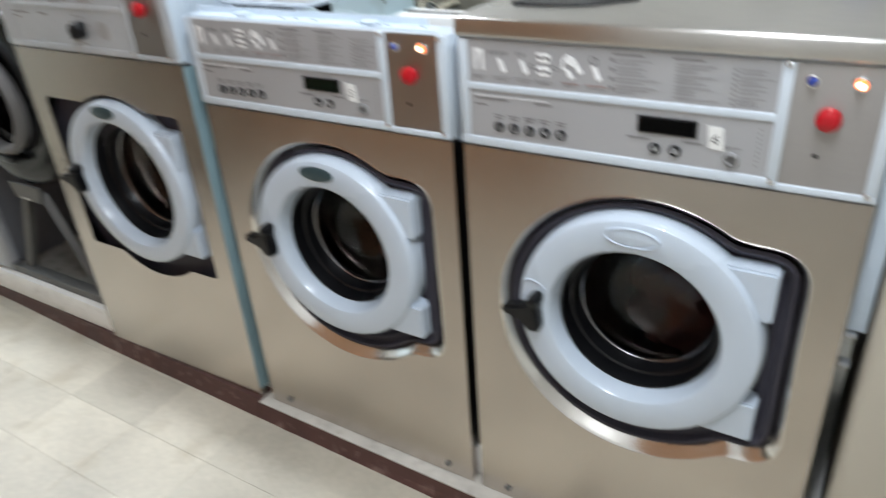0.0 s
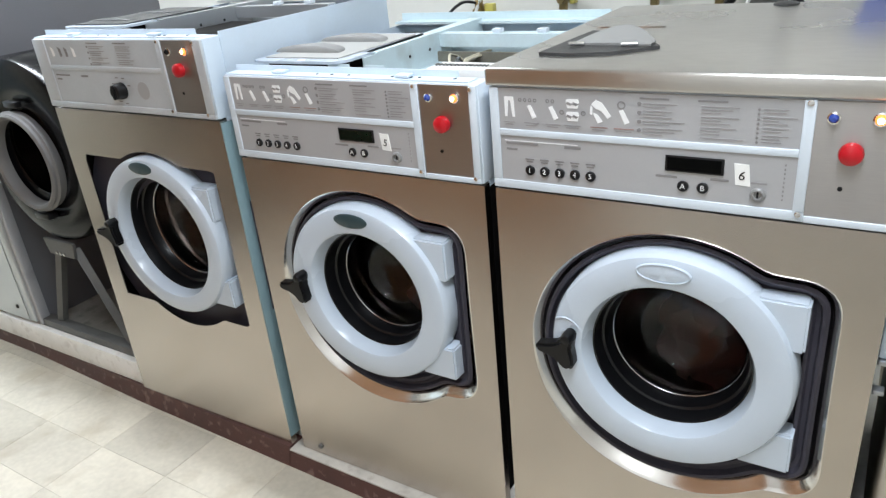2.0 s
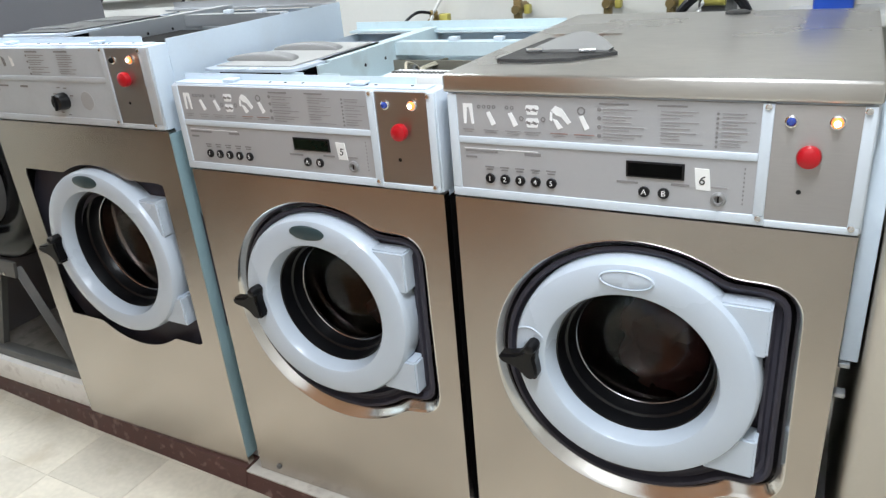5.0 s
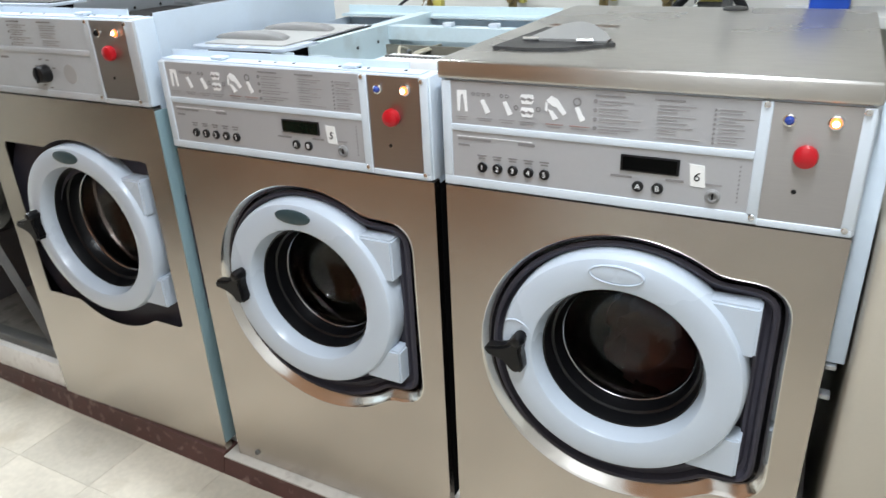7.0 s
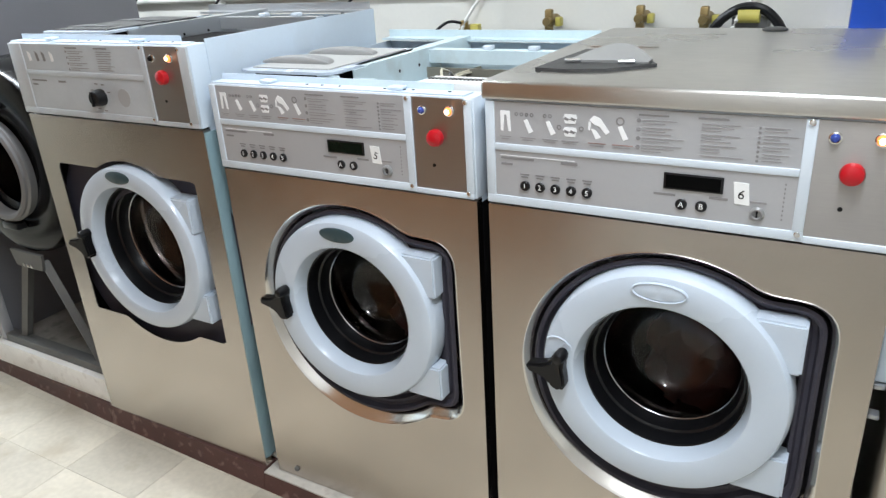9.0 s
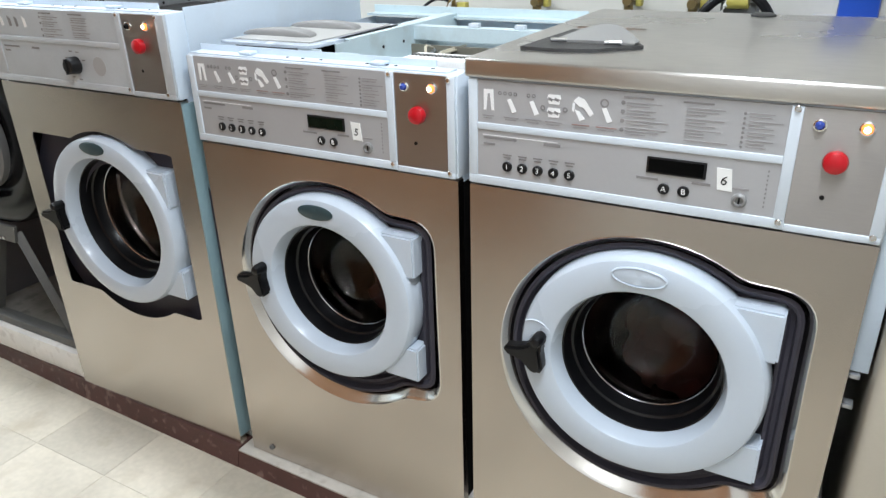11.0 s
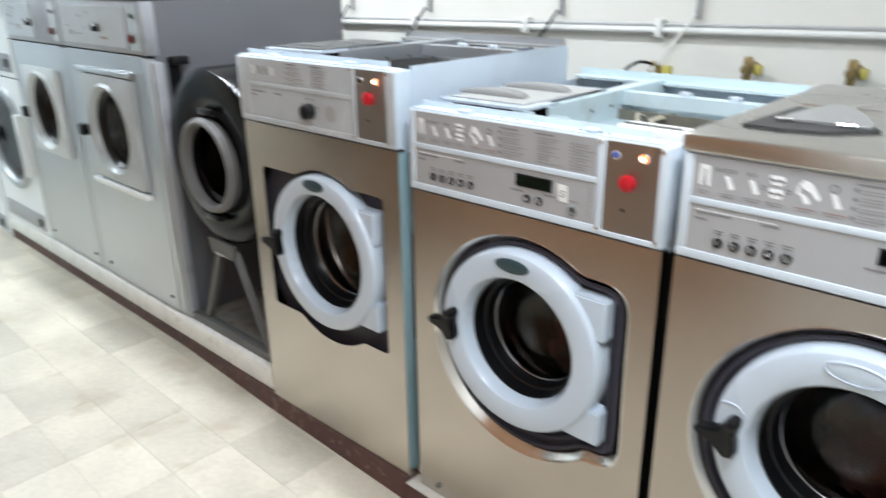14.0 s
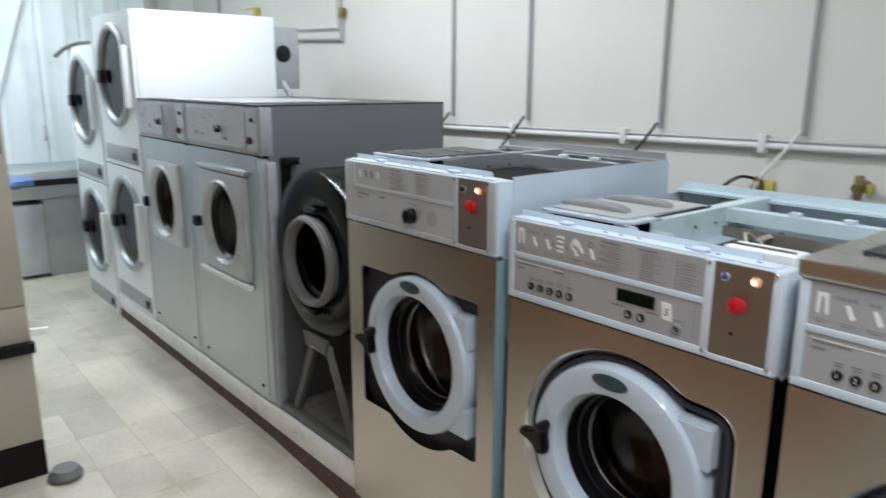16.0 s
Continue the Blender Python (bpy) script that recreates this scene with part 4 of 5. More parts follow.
# conduit frame on the upper wall by the dryers
single("conduit_bend", T(curve_pts([(-4.30, WY, 1.735), (-3.62, WY, 1.712), (-3.55, WY, 1.72), (-3.549, WY, 1.79), (-3.545, WY, 2.70)], 6), 0.009, 8), PIPE, "grey conduit bending up the wall", "conduit")
single("conduit_bend", T(curve_pts([(-4.30, WY, 1.805), (-3.66, WY, 1.787), (-3.60, WY, 1.795), (-3.597, WY, 1.86), (-3.59, WY, 2.70)], 6), 0.007, 8), PIPEW, "pale conduit bending up the wall", "conduit")
single("conduit_box", B(-0.016, 0.016, -0.04, 0.0, -0.028, 0.028, 0.004), BRASS, "small brass junction fitting on the conduit", "junction box", "", "", (-3.53, Y1, 1.87))
single("conduit_drop", T([(-5.43, WY, 2.0), (-5.43, WY, 2.7)], 0.014, 8), PIPE, "grey conduit drop on the wall", "conduit")
yb = thing("wall_lamp_box", (-4.773, Y1, 1.935), "small yellow-green framed box on the wall", "switch box")
part("frame", B(-0.075, 0.075, -0.05, 0.0, -0.05, 0.05, 0.004), YELLOW, yb)
part("face", B(-0.055, 0.055, -0.054, -0.05, -0.032, 0.032), WALLP, yb)

# ---- the washers ----
m6 = washer("front_load_washer", (0.0, 0, 0), "stainless front-load washer with steel lid and pale round door", "6", True, RINGWHITE, load=True)
m5 = washer("front_load_washer", (-0.685, 0, 0), "stainless front-load washer without a lid, inner frame exposed", "5", False, BADGE, display=DISPLAY_GREEN, load=True)
m4 = washer("front_load_washer", (-1.392, -0.012, 0), "taller stainless front-load washer with dial, lid removed", "", False, BADGE, worn=True, zb=1.028, zt=1.214, cz=0.678, cx=0.358, width=0.672, depth=0.71, z0=0.066)
# bare edge strip down the side of the taller washer
part("edge_strip", B(0.6735, 0.680, -0.002, 0.10, 0.095, 1.020, 0.002), TEALDARK, m4, "dull teal painted edge strip")
part("side_panel", B(0.6725, 0.6755, 0.050, 0.71, 0.90, 1.222), BLUEWHITE, m4, "pale blue side sheet")

part("edge_flange", B(0.6625, 0.690, 0.045, 0.060, 0.70, 1.128, 0.002), BLUEWHITE, m6, "pale folded side edge")
for bz in (0.630, 0.688):
    part("side_bracket", B(0.6625, 0.680, 0.040, 0.060, bz, bz + 0.009, 0.002), GREYSTEEL, m6, "small steel bracket on the side")
# tray and lid left lying on the steel top
tray = thing("soap_drawer_cover", (0.055, 0.095, 1.166), "dark-edged soap cover with a grey lid on the steel top", "cover")
o = [(0.0, 0.0), (0.06, -0.006), (0.13, 0.01), (0.20, 0.075), (0.185, 0.10), (0.15, 0.16), (0.08, 0.22), (0.015, 0.235)]
part("cover_base", plan_slab(bmesh.new(), o, 0.0, 0.006), MAG_COVER, tray, "dark worn edge")
bm = bmesh.new()
loops = []
for i in range(17):
    t = i / 16
    xx, hh = 0.035 + 0.150 * t, 0.019 * math.sin(math.pi * t)
    back = 0.08 + 0.085 * math.sin(math.pi * min(1.0, 0.12 + t * 0.8))
    loops.append([(xx, 0.070, 0.0062), (xx, 0.070, 0.009 + 0.1 * hh), (xx, back, 0.009 + hh), (xx, back + 0.002, 0.0062)])
loft(bm, loops)
part("cover_flap", bm, MAG_LID, tray, "grey humped flap")
for hx in (0.05, 0.15):
    part("hinge_pin", T([(hx - 0.014, 0.055, 0.011), (hx + 0.014, 0.062, 0.011)], 0.004, 8), CHROME, tray)
single("lid_plug", L([(0.027, 0.0), (0.027, 0.003), (0.020, 0.006), (0.003, 0.006)], (0.385, 0.69, 1.1665), "z", 32), MAG_COVER, "dark round cap set in the steel lid", "cap")
single("lid_seam", B(0.055, 0.20, 0.398, 0.402, 1.166, 1.1685), CHROME, "thin raised seam on the steel lid", "trim")

# ---- stripped machine between the washers: bare tub on an iron stand ----
st = thing("stripped_washer", (-1.695, 0.0, 0.15), "stripped washer, bare black tub on an iron stand", "washing machine")
TZ = 0.845 - 0.15
part("tub", L([(0.14, 0.055), (0.16, 0.040), (0.27, 0.030), (0.298, 0.040), (0.306, 0.060), (0.308, 0.62), (0.27, 0.65), (0.003, 0.655)], (0, 0, TZ), "y", 72), IRON, st, "black enamelled tub")
ring = part("door_gasket", L([(0.138, 0.032), (0.138, 0.006), (0.143, -0.004), (0.152, -0.008), (0.160, -0.003), (0.159, 0.006), (0.166, 0.011), (0.164, 0.020), (0.160, 0.036), (0.138, 0.032)], (0.0, 0, TZ - 0.02), "y", 64), GREYRUBBER, st, "grey rubber door gasket")
part("inner_drum", L([(0.155, 0.075), (0.24, 0.09), (0.245, 0.40), (0.003, 0.43)], (0, 0, TZ), "y", 48), DRUM_STEEL, st)
part("latch", B(-0.040, 0.040, 0.0, 0.034, TZ - 0.212, TZ - 0.190, 0.004), BLACK, st)
part("latch", B(-0.025, 0.045, 0.012, 0.034, TZ + 0.155, TZ + 0.175, 0.004), BLACK, st)
part("tub_bracket", slab(bmesh.new(), [(-0.07, TZ - 0.355), (0.07, TZ - 0.355), (0.085, TZ - 0.30), (-0.085, TZ - 0.30)], 0.022, 0.032), GREYIRON, st, "grey iron bracket plate")
for sx in (-1, 1):
    part("leg", T([(sx * 0.045, 0.05, TZ - 0.335), (sx * 0.215, 0.05, 0.012)], 0.018, 4), GREYIRON, st, "splayed iron leg")
    part("leg", T([(sx * 0.06, 0.50, TZ - 0.28), (sx * 0.22, 0.50, 0.012)], 0.022, 4), GREYIRON, st)
part("base_rail", B(-0.300, 0.300, 0.018, 0.060, 0.0, 0.030, 0.003), GREYIRON, st, "dusty base rail")
part("base_pan", B(-0.298, 0.298, 0.062, 0.70, 0.0, 0.012), DUSTPAN, st, "dusty base pan")
part("motor", L([(0.075, -0.10), (0.085, -0.08), (0.085, 0.08), (0.07, 0.10)], (0.13, 0.24, 0.14), "x", 24), IRON, st)
# added block that darkens the space behind the legs in place of shade
part("shade_block", B(-0.27, 0.27, 0.36, 0.66, 0.013, 0.36, 0.02), DARK, st, "added near-black block for the shade under the tub")
part("inlet_valve", B(0.16, 0.20, 0.10, 0.14, 0.12, 0.30, 0.006), BLACK, st)
for k in range(3):
    part("bolt", L([(0.006, 0), (0.006, -0.005), (0.004, -0.006)], (-0.02 + 0.02 * k, 0.022, TZ - 0.345), "y", 8), CHROME, st)


DULLRED = mat("dull_red_button", (0.16, 0.02, 0.02), 0.5, 0, 0.1, 20, 0.02)


PALEPLATE = mat("pale_door_plate_enamel", (0.66, 0.70, 0.72), 0.35, 0, 0.08, 5, 0.03, spots=(0.5, 0.52, 0.52), spot_amount=0.4)
PALEDOOR = mat("pale_grey_door_enamel", (0.50, 0.54, 0.56), 0.35, 0.1, 0.08, 5, 0.03, spots=(0.38, 0.40, 0.41), spot_amount=0.4)


# ---- grey washers ----
def grey_washer(name, place, width, label, square, depth=0.89):
    w = thing(name, place, label, "washing machine", "grey washing machines")
    zt, zb = 1.355, 1.172
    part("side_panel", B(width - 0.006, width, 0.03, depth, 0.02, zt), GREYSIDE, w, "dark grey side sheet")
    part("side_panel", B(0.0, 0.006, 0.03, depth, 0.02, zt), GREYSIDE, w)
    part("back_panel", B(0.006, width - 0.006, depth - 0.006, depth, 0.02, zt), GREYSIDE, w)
    part("top_panel", B(0.0, width, 0.0, depth, zt, zt + 0.006), BLACK, w)
    cx, cz = width * 0.49, 0.862
    part("corner_post", B(width - 0.045, width, 0.004, 0.03, 0.165, zb - 0.01, 0.006), GREYSTEEL, w)
    an = angles_with_corners(cx, cz, 0, width - 0.046, 0.165, zb - 0.006, 96)
    edge = [ray_box(a, -cx, width - 0.046 - cx, 0.165 - cz, zb - 0.006 - cz) for a in an]
    bm = bmesh.new()
    hole = [0.165] * len(an)
    loft(bm, [ring_loop(an, edge, 0.028, cx, cz), ring_loop(an, edge, 0.004, cx, cz), ring_loop(an, hole, 0.004, cx, cz), ring_loop(an, hole, 0.03, cx, cz)])
    part("front_panel", bm, GREYSTEEL, w, "dull grey steel front")
    # console
    c = part("console", B(0.001, width + 0.002, 0.0, 0.05, zb, zt - 0.001, 0.004), GREYPAINT, w, "grey control console")
    part("fascia", B(0.012, width * (0.83 if square else 0.56), -0.004, 0.0, zb + 0.02, zt - 0.02), FASCIA_PALE, c, "worn pale fascia")
    pl = part("switch_plate", B(width - 0.105 if square else width - 0.10, width - 0.012, -0.004, 0.0, zb + 0.015, zt - 0.012), PLATE, c)
    part("lamp", L([(0.008, 0), (0.008, -0.006), (0.0031, -0.008)], (width - 0.06, -0.004, zt - 0.05), "y", 14), BROWN, pl, "small dark lamp")
    part("stop_button", L([(0.014, 0), (0.015, -0.008), (0.0031, -0.013)], (width - 0.085, -0.004, zb + 0.055), "y", 18), DULLRED, pl, "dull red button")
    rnd = random.Random(7 if square else 8)
    for k in range(7):
        px, pz = rnd.uniform(0.06, width * 0.55), rnd.uniform(zb + 0.04, zt - 0.045)
        part("worn_patch", B(px, px + rnd.uniform(0.012, 0.05), -0.0048, -0.004, pz, pz + rnd.uniform(0.004, 0.02)), (INK, FASCIA, RUST)[k % 3], c)
    part("knob", L([(0.016, 0), (0.014, -0.018), (0.0031, -0.02)], (width * 0.50, -0.004, zb + 0.085), "y", 18), BLACK, c)
    # door plate with a round window
    hw, hh = (0.235, 0.215) if square else (0.205, 0.200)
    mat_d = PALEDOOR if square else PALEPLATE
    an2 = angles_with_corners(cx, cz, cx - hw, cx + hw, cz - hh, cz + hh, 96)
    e2 = keyhole(an2, 0.1, (-hw, hw, -hh, hh), 0.015)
    d = bmesh.new()
    loft(d, [ring_loop(an2, e2, 0.003, cx, cz), ring_loop(an2, e2, -0.012, cx, cz), ring_loop(an2, [r - 0.012 for r in e2], -0.016, cx, cz), ring_loop(an2, [0.186] * len(an2), -0.016, cx, cz), ring_loop(an2, [0.175] * len(an2), -0.026, cx, cz), ring_loop(an2, [0.162] * len(an2), -0.012, cx, cz), ring_loop(an2, [0.152] * len(an2), 0.04, cx, cz)])
    door = part("door", d, mat_d, w, "square door plate with a round window")
    part("window_seal", L([(0.158, 0.002), (0.158, 0.045), (0.143, 0.05), (0.143, 0.02), (0.158, 0.002)], (cx, 0, cz), "y", 56), BLACK, door)
    gl = part("porthole_glass", L([(0.143, 0.03), (0.123, 0.075), (0.075, 0.10), (0.0031, 0.105), (0.0031, 0.102), (0.072, 0.097), (0.120, 0.072), (0.140, 0.028), (0.143, 0.03)], (cx, 0, cz), "y", 48), GLASS, door)
    gl.visible_shadow = False
    part("handle", B(cx - hw - 0.030, cx - hw + 0.016, -0.045, -0.012, cz - 0.045, cz + 0.005, 0.008), BLACK, door, "black door latch")
    if square:
        part("recess_lip", B(cx - hw - 0.01, cx + hw + 0.01, -0.022, 0.004, cz + hh + 0.006, cz + hh + 0.026, 0.005), GREYSTEEL, w)
        # lower lip is white instead of grey steel: its highlight is put into the colour
        part("recess_lip", B(cx - hw - 0.01, cx + hw + 0.01, -0.026, 0.004, cz - hh - 0.030, cz - hh - 0.008, 0.005), DRYERWHITE, w, "lower door lip, white for its highlight")
    part("drum", L([(0.17, 0.055), (0.27, 0.09), (0.28, 0.45), (0.0031, 0.47)], (cx, 0, cz), "y", 48), DRUM_STEEL, w)
    part("tub", L([(0.17, 0.052), (0.29, 0.06), (0.30, 0.6), (0.0031, 0.62)], (cx, 0, cz), "y", 40), DARK, w)
    for bx in (0.06, width - 0.1):
        part("bolt", L([(0.008, 0), (0.008, -0.004), (0.0031, -0.006)], (bx, 0.004, 0.215), "y", 10), BLACK, w)
    part("foot", B(0.02, 0.08, 0.06, 0.12, 0.150, 0.168), BLACK, w)
    part("foot", B(width - 0.08, width - 0.02, 0.06, 0.12, 0.150, 0.168), BLACK, w)
    return w


m2 = grey_washer("grey_front_load_washer", (-2.742, 0, 0), 0.735, "dull steel washer with square door, grey side bared", True)
part("side_slot", B(0.7345, 0.7385, 0.075, 0.12, 0.90, 1.16), BLACK, m2, "dark slot in the side")
part("side_bracket", B(0.7345, 0.775, 0.08, 0.14, 1.135, 1.165, 0.004), BLACK, m2, "black bracket on the side")
part("side_column", B(0.7345, 0.760, 0.012, 0.05, 0.155, 1.15, 0.006), GREYPAINT, m2, "grey side column")
m1 = grey_washer("grey_front_load_washer", (-3.42, 0, 0), 0.672, "grey painted front-load washer with white door plate", False)
top_sheet = single("metal_cover_sheet", plan_slab(bmesh.new(), [(-3.30, 0.02), (-2.20, 0.03), (-2.12, 0.55), (-2.9, 0.60)], 1.3615, 1.366), SINKM, "thin bright metal sheet lying across the grey washers", "metal sheet")


# ---- stacked dryers ----
def stacked_dryer(place, height, label, box_behind):
    d = thing("stacked_dryer", place, label, "tumble dryer", "stacked dryers")
    wd, dp = 0.665, 0.80
    part("side_panel", B(wd - 0.008, wd, 0.02, dp, 0.0, height, 0.002), DRYERSIDE, d, "white enamelled side")
    part("side_panel", B(0, 0.008, 0.02, dp, 0.0, height, 0.002), DRYERSIDE, d)
    part("top_panel", B(0.008, wd - 0.008, 0.02, dp, height - 0.006, height), DRYERSIDE, d)
    part("back_panel", B(0.008, wd - 0.008, dp - 0.006, dp, 0.0, height - 0.008), DRYERSIDE, d)
    half = height / 2
    for k in range(2):
        z0, z1 = k * half + 0.004, (k + 1) * half - 0.004
        cx, cz = wd * 0.5, z0 + half * 0.60
        an = angles_with_corners(cx, cz, 0, wd, z0, z1, 96)
        edge = [ray_box(a, -cx, wd - cx, z0 - cz, z1 - cz) for a in an]
        bm = bmesh.new()
        loft(bm, [ring_loop(an, edge, 0.018, cx, cz), ring_loop(an, edge, 0.0, cx, cz), ring_loop(an, [0.262] * len(an), 0.0, cx, cz), ring_loop(an, [0.25] * len(an), 0.03, cx, cz)])
        part("front_panel", bm, DRYERWHITE, d, "white enamelled dryer front")
        door = part("door", L([(0.232, 0.016), (0.234, -0.006), (0.242, -0.018), (0.262, -0.020), (0.276, -0.012), (0.279, 0.004), (0.255, 0.012), (0.232, 0.016)], (cx, 0, cz), "y", 64), SINKM, d, "round door with a metal rim")
        g = part("porthole_glass", L([(0.234, 0.002), (0.234, 0.008), (0.0031, 0.008), (0.0031, 0.002), (0.234, 0.002)], (cx, 0, cz), "y", 48), FLATGLASS, door)
        g.visible_shadow = False
        part("handle", B(cx - 0.250, cx - 0.175, -0.034, -0.001, cz - 0.045, cz + 0.03, 0.010), BLACK, door, "dark door handle")
        part("hinge_bar", B(cx + 0.245, cx + 0.285, -0.035, 0.0, cz - 0.17, cz + 0.15, 0.006), DRYERWHITE, door)
        # bright wall and near-black back put the drum's light and shade into colour
        part("drum", L([(0.235, 0.03), (0.30, 0.06), (0.30, 0.55), (0.26, 0.555)], (cx, 0, cz), "y", 40), DRUM_BRIGHT, d, "perforated drum wall, bright as if lit from the front")
        part("drum_back", L([(0.27, 0.54), (0.25, 0.535), (0.0031, 0.53)], (cx, 0, cz), "y", 40), DARK, d)
        part("lint_panel", B(0.05, wd - 0.05, -0.006, 0.0, z0 + 0.025, z0 + 0.115, 0.003), GREYPAINT, d, "grey lint drawer panel")
        part("lint_catch", B(wd - 0.11, wd - 0.07, -0.016, -0.006, z0 + 0.05, z0 + 0.09, 0.003), BLACK, d)
        for rx in (wd + 0.0005,):
            part("seam", B(rx, rx + 0.0015, 0.40, 0.402, z0, z1), DRYERSIDE, d)
    if box_behind:
        bx = part("burner_box", B(wd - 0.26, wd - 0.01, dp + 0.002, dp + 0.16, height - 0.40, height - 0.05, 0.005), GREYPAINT, d, "grey burner box on the back")
        part("fan_cover", L([(0.046, -0.01), (0.048, 0.006), (0.030, 0.012), (0.0031, 0.014)], (wd - 0.010, dp + 0.055, height - 0.20), "x", 28), BLACK, bx, "round black fan cover")
        part("pipe", T(curve_pts([(wd - 0.02, dp + 0.05, height - 0.36), (wd + 0.01, dp + 0.08, height - 0.45), (wd - 0.01, dp + 0.06, height - 0.55), (wd - 0.05, dp + 0.04, height - 0.68)]), 0.018, 8), PIPE, bx)
        part("motor", L([(0.05, -0.08), (0.06, -0.06), (0.06, 0.06), (0.045, 0.09)], (wd - 0.06, dp + 0.10, height - 0.62), "y", 20), GREYPAINT, bx)
    return d


stacked_dryer((-4.088, 0, 0.150), 1.655, "white stacked tumble dryer with two round glass doors", True)
stacked_dryer((-4.800, 0, 0.0), 1.66, "white stacked tumble dryer standing directly on the floor", False)
single("bent_metal_strip", T(curve_pts([(-4.80, -0.06, 1.60), (-4.72, -0.02, 1.645), (-4.55, 0.02, 1.675), (-4.40, 0.05, 1.675)]), 0.012, 6), GREYIRON, "bent grey metal strip lying on the dryer top", "metal strip")

# ---- steel trough at the end of the aisle ----
sk = thing("steel_trough", (-5.98, -0.60, 0.0), "galvanised sheet-metal wash trough against the cladding", "trough")
part("cabinet", B(0, 0.55, 0.48, 0.98, 0.0, 0.60, 0.01), SINKM, sk)
part("front_panel", B(0.04, 0.56, 0.28, 0.48, 0.03, 0.56, 0.006), FASCIA_PALE, sk, "pale front panel")
part("basin", B(0, 0.62, 0.20, 0.98, 0.60, 0.81, 0.02), SINKM, sk)
part("slot", B(0.60, 0.625, 0.30, 0.72, 0.70, 0.745), BLACK, sk)
bm = bmesh.new()
bmesh.ops.create_icosphere(bm, subdivisions=3, radius=1)
for v in bm.verts:
    k = 1 + 0.35 * noise.noise(v.co * 2.2)
    v.co = Vector((v.co.x * 0.09 * k, v.co.y * 0.13 * k, v.co.z * 0.05 * k))
single("folded_cloth", bm, CLOTH, "crumpled blue cloth on the edge of the trough", "cloth", "", "", (-5.40, -0.28, 0.735))

# ---- cream dryer across the aisle ----
cd = thing("cream_tumble_dryer", (-2.32, -1.445, 0.0), "cream coin tumble dryer with a large dark round door", "tumble dryer", turn=90)
# local x runs along the front, local -y is the front
wd = 0.665
part("body", B(0, wd, 0.02, 0.70, 0.145, 1.48, 0.008), CREAM, cd, "cream enamelled body")
part("kick_panel", B(0.0, wd, 0.0, 0.68, 0.0, 0.143), BROWN, cd, "dark brown kick panel")
part("lower_door", B(0.0, wd, 0.0, 0.02, 0.147, 0.488, 0.004), CREAM, cd)
part("dark_band", B(-0.004, wd + 0.010, -0.016, 0.02, 0.490, 0.530, 0.004), BROWN, cd, "dark brown band")
part("middle_panel", B(0.0, wd, 0.002, 0.02, 0.532, 0.665, 0.003), CREAM, cd)
part("front_panel", B(0.0, wd, 0.0, 0.02, 0.669, 1.478, 0.004), CREAM, cd)
part("control_panel", B(0.03, wd - 0.015, -0.008, 0.0, 1.312, 1.466, 0.003), BLACK, cd, "black coin control panel")
part("dial", L([(0.018, 0), (0.016, -0.02), (0.0031, -0.022)], (wd - 0.16, -0.008, 1.40), "y", 18), CHROME, cd)
part("coin_plate", B(wd - 0.10, wd - 0.05, -0.012, -0.008, 1.42, 1.432), INKWHITE, cd)
part("coin_plate", B(wd - 0.17, wd - 0.135, -0.012, -0.008, 1.345, 1.37), FASCIA_PALE, cd)
cb = part("coin_box", B(wd - 0.135, wd - 0.015, -0.006, 0.0, 1.205, 1.282, 0.003), BROWN, cd, "dark coin box door")
part("coin_box_inset", B(wd - 0.125, wd - 0.025, -0.009, -0.006, 1.215, 1.272), BLACK, cb)
door = part("door", L([(0.215, -0.004), (0.222, -0.030), (0.245, -0.040), (0.262, -0.030), (0.268, 0.0), (0.215, -0.004)], (wd - 0.335, 0, 0.893), "y", 72), BROWN, cd, "dark brown round door rim")
part("porthole", L([(0.216, -0.006), (0.20, -0.012), (0.10, -0.022), (0.0031, -0.024)], (wd - 0.335, 0, 0.893), "y", 56), PORTHOLE, door, "dark glass")
single("rag", L([(0.055, 0.0), (0.060, 0.02), (0.045, 0.045), (0.0031, 0.05)], (-2.25, -0.735, 0.0), "z", 20), GREYRUBBER, "grey rag bundle on the floor by the dryer", "rag")
single("paper_strip", plan_slab(bmesh.new(), [(-4.20, -0.50), (-4.17, -0.40), (-4.14, -0.41), (-4.17, -0.51)], 0.0045, 0.0065), PAPER, "white paper scrap lying on the floor", "paper")

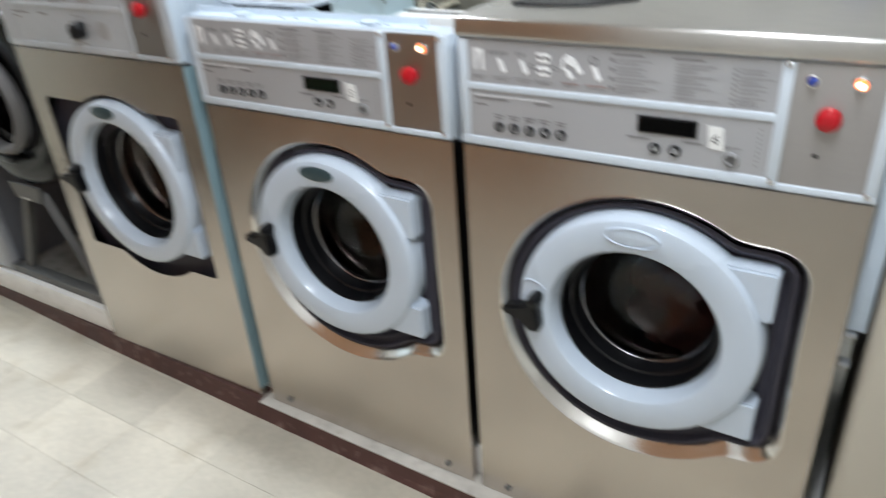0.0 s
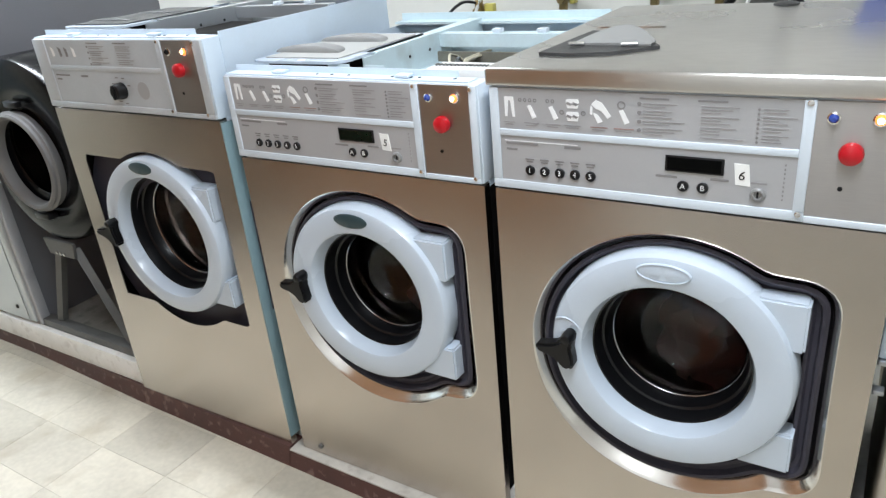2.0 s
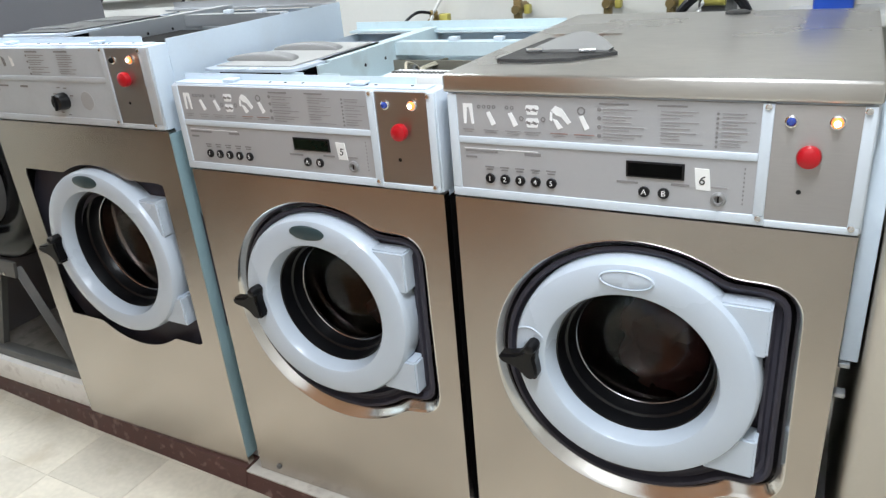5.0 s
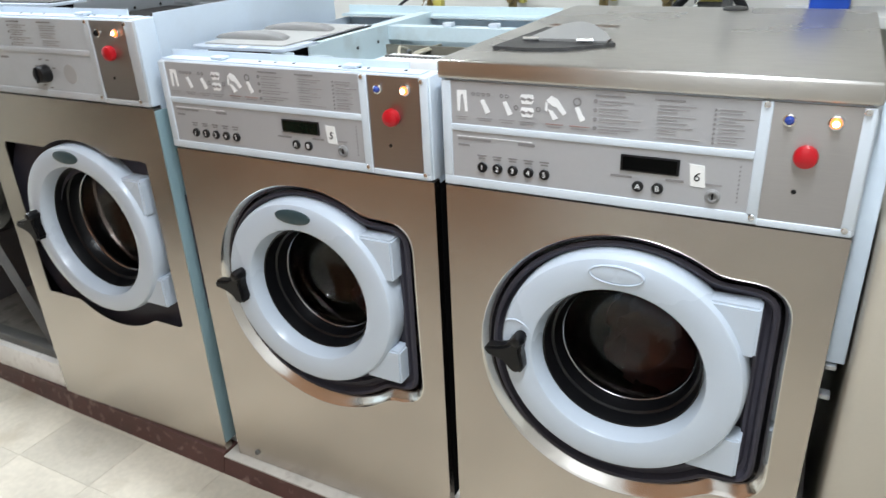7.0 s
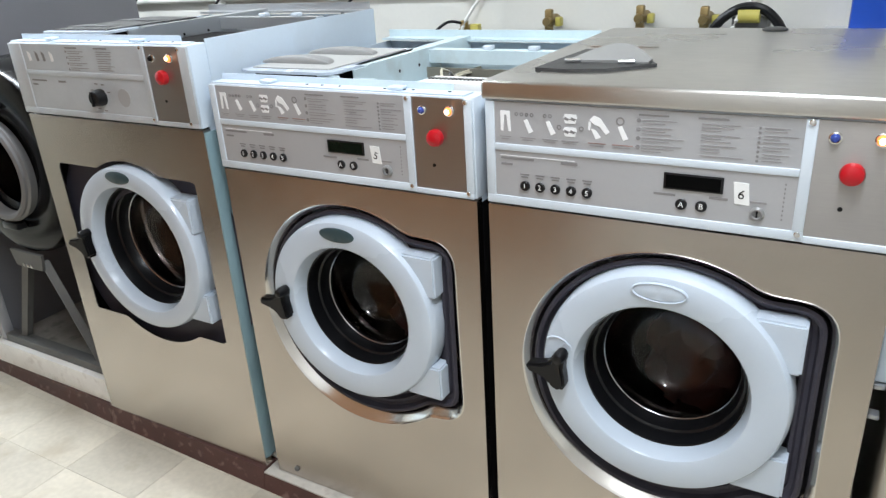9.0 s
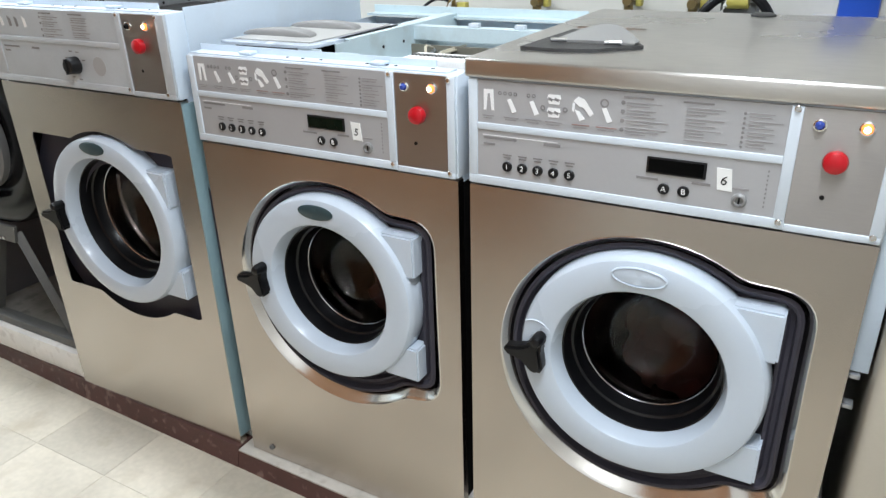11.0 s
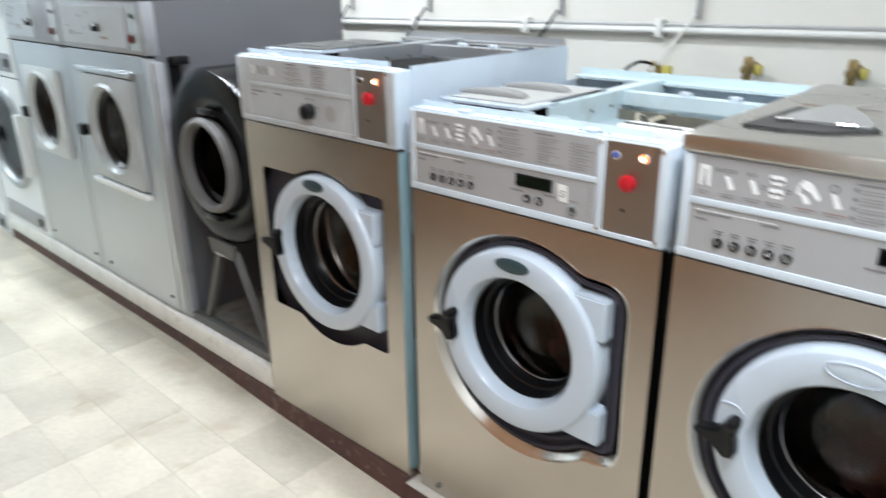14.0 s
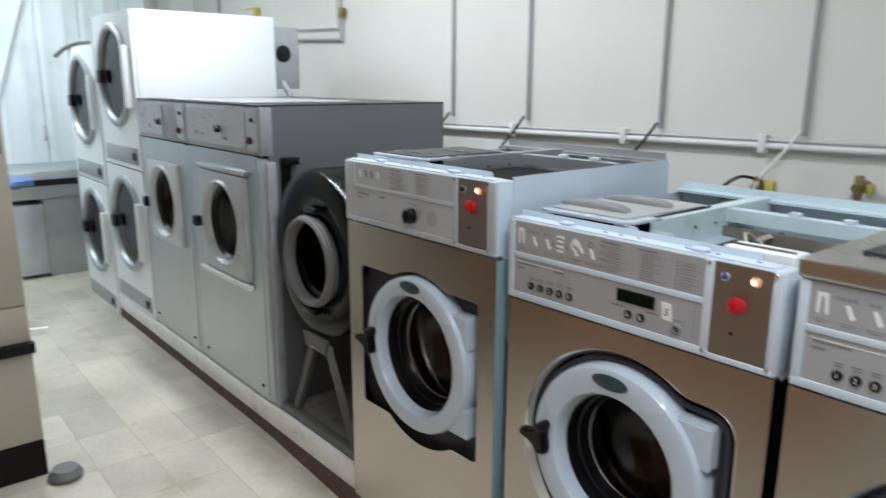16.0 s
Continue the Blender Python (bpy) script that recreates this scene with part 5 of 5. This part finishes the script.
# ---- top-load washer beside the row ----
tl = thing("top_load_washer", (0.695, -0.03, 0.0), "cream top-load washer beside the steel washer", "washing machine")
part("body", B(0.0, 0.66, 0.0, 0.66, 0.02, 0.960, 0.022, 4), CREAM, tl, "cream enamelled body")
part("lid", B(0.03, 0.63, 0.03, 0.50, 0.961, 0.973, 0.004), CREAM, tl)
part("console", B(0.0, 0.66, 0.54, 0.66, 0.961, 1.06, 0.01), CREAM, tl)
for fx in (0.04, 0.56):
    for fy in (0.04, 0.54):
        part("foot", B(fx, fx + 0.06, fy, fy + 0.06, 0.0, 0.021), BLACK, tl)
cs = thing("brown_carton", (0.745, 0.02, 0.974), "worn brown carton with loose flaps on the cream washer", "carton")
part("body", B(0.0, 0.26, 0.0, 0.22, 0.0, 0.10, 0.004), CARD, cs)
for fz, fw, ft in ((0.030, 0.046, 0.030), (0.068, 0.042, -0.020), (0.095, 0.034, 0.014)):
    part("flap", slab(bmesh.new(), [(-fw, fz + ft), (-fw + 0.004, fz + ft - 0.007), (0.0, fz - 0.007), (0.0, fz)], 0.0, 0.20), CARD, cs, "bent brown flap")
bag = thing("black_case", (0.722, 0.03, 1.077), "black plastic case lying on the brown carton", "case")
part("body", B(0.0, 0.24, 0.0, 0.20, 0.0, 0.075, 0.012), BLACK, bag)
part("clasp", B(-0.006, 0.0, 0.06, 0.10, 0.02, 0.05, 0.002), GREYIRON, bag)

# ---- floor ----
floor = single("floor", B(X0 - 0.12, X1 + 0.12, Y0 - 0.12, Y1 + 0.12, -0.10, 0.0028), GROUT, "worn beige marbled tile floor with pale grout", "floor", "structure")
TX, TY, GAP = 0.301, 0.196, 0.0011
me = mesh_from(B(GAP / 2, TX - GAP / 2, GAP / 2, TY - GAP / 2, -0.006, 0.004, 0.0007, 1), TILE)
xs = [-1.030 + TX * k for k in range(-17, 12)]
ys = [-0.433 + TY * k for k in range(-6, 3)]
for x in xs:
    for y in ys:
        if x < X0 or x + TX > X1 or y < Y0:
            continue
        t = new("tile", me)
        t.location = (x, y, 0)
        t.parent = floor
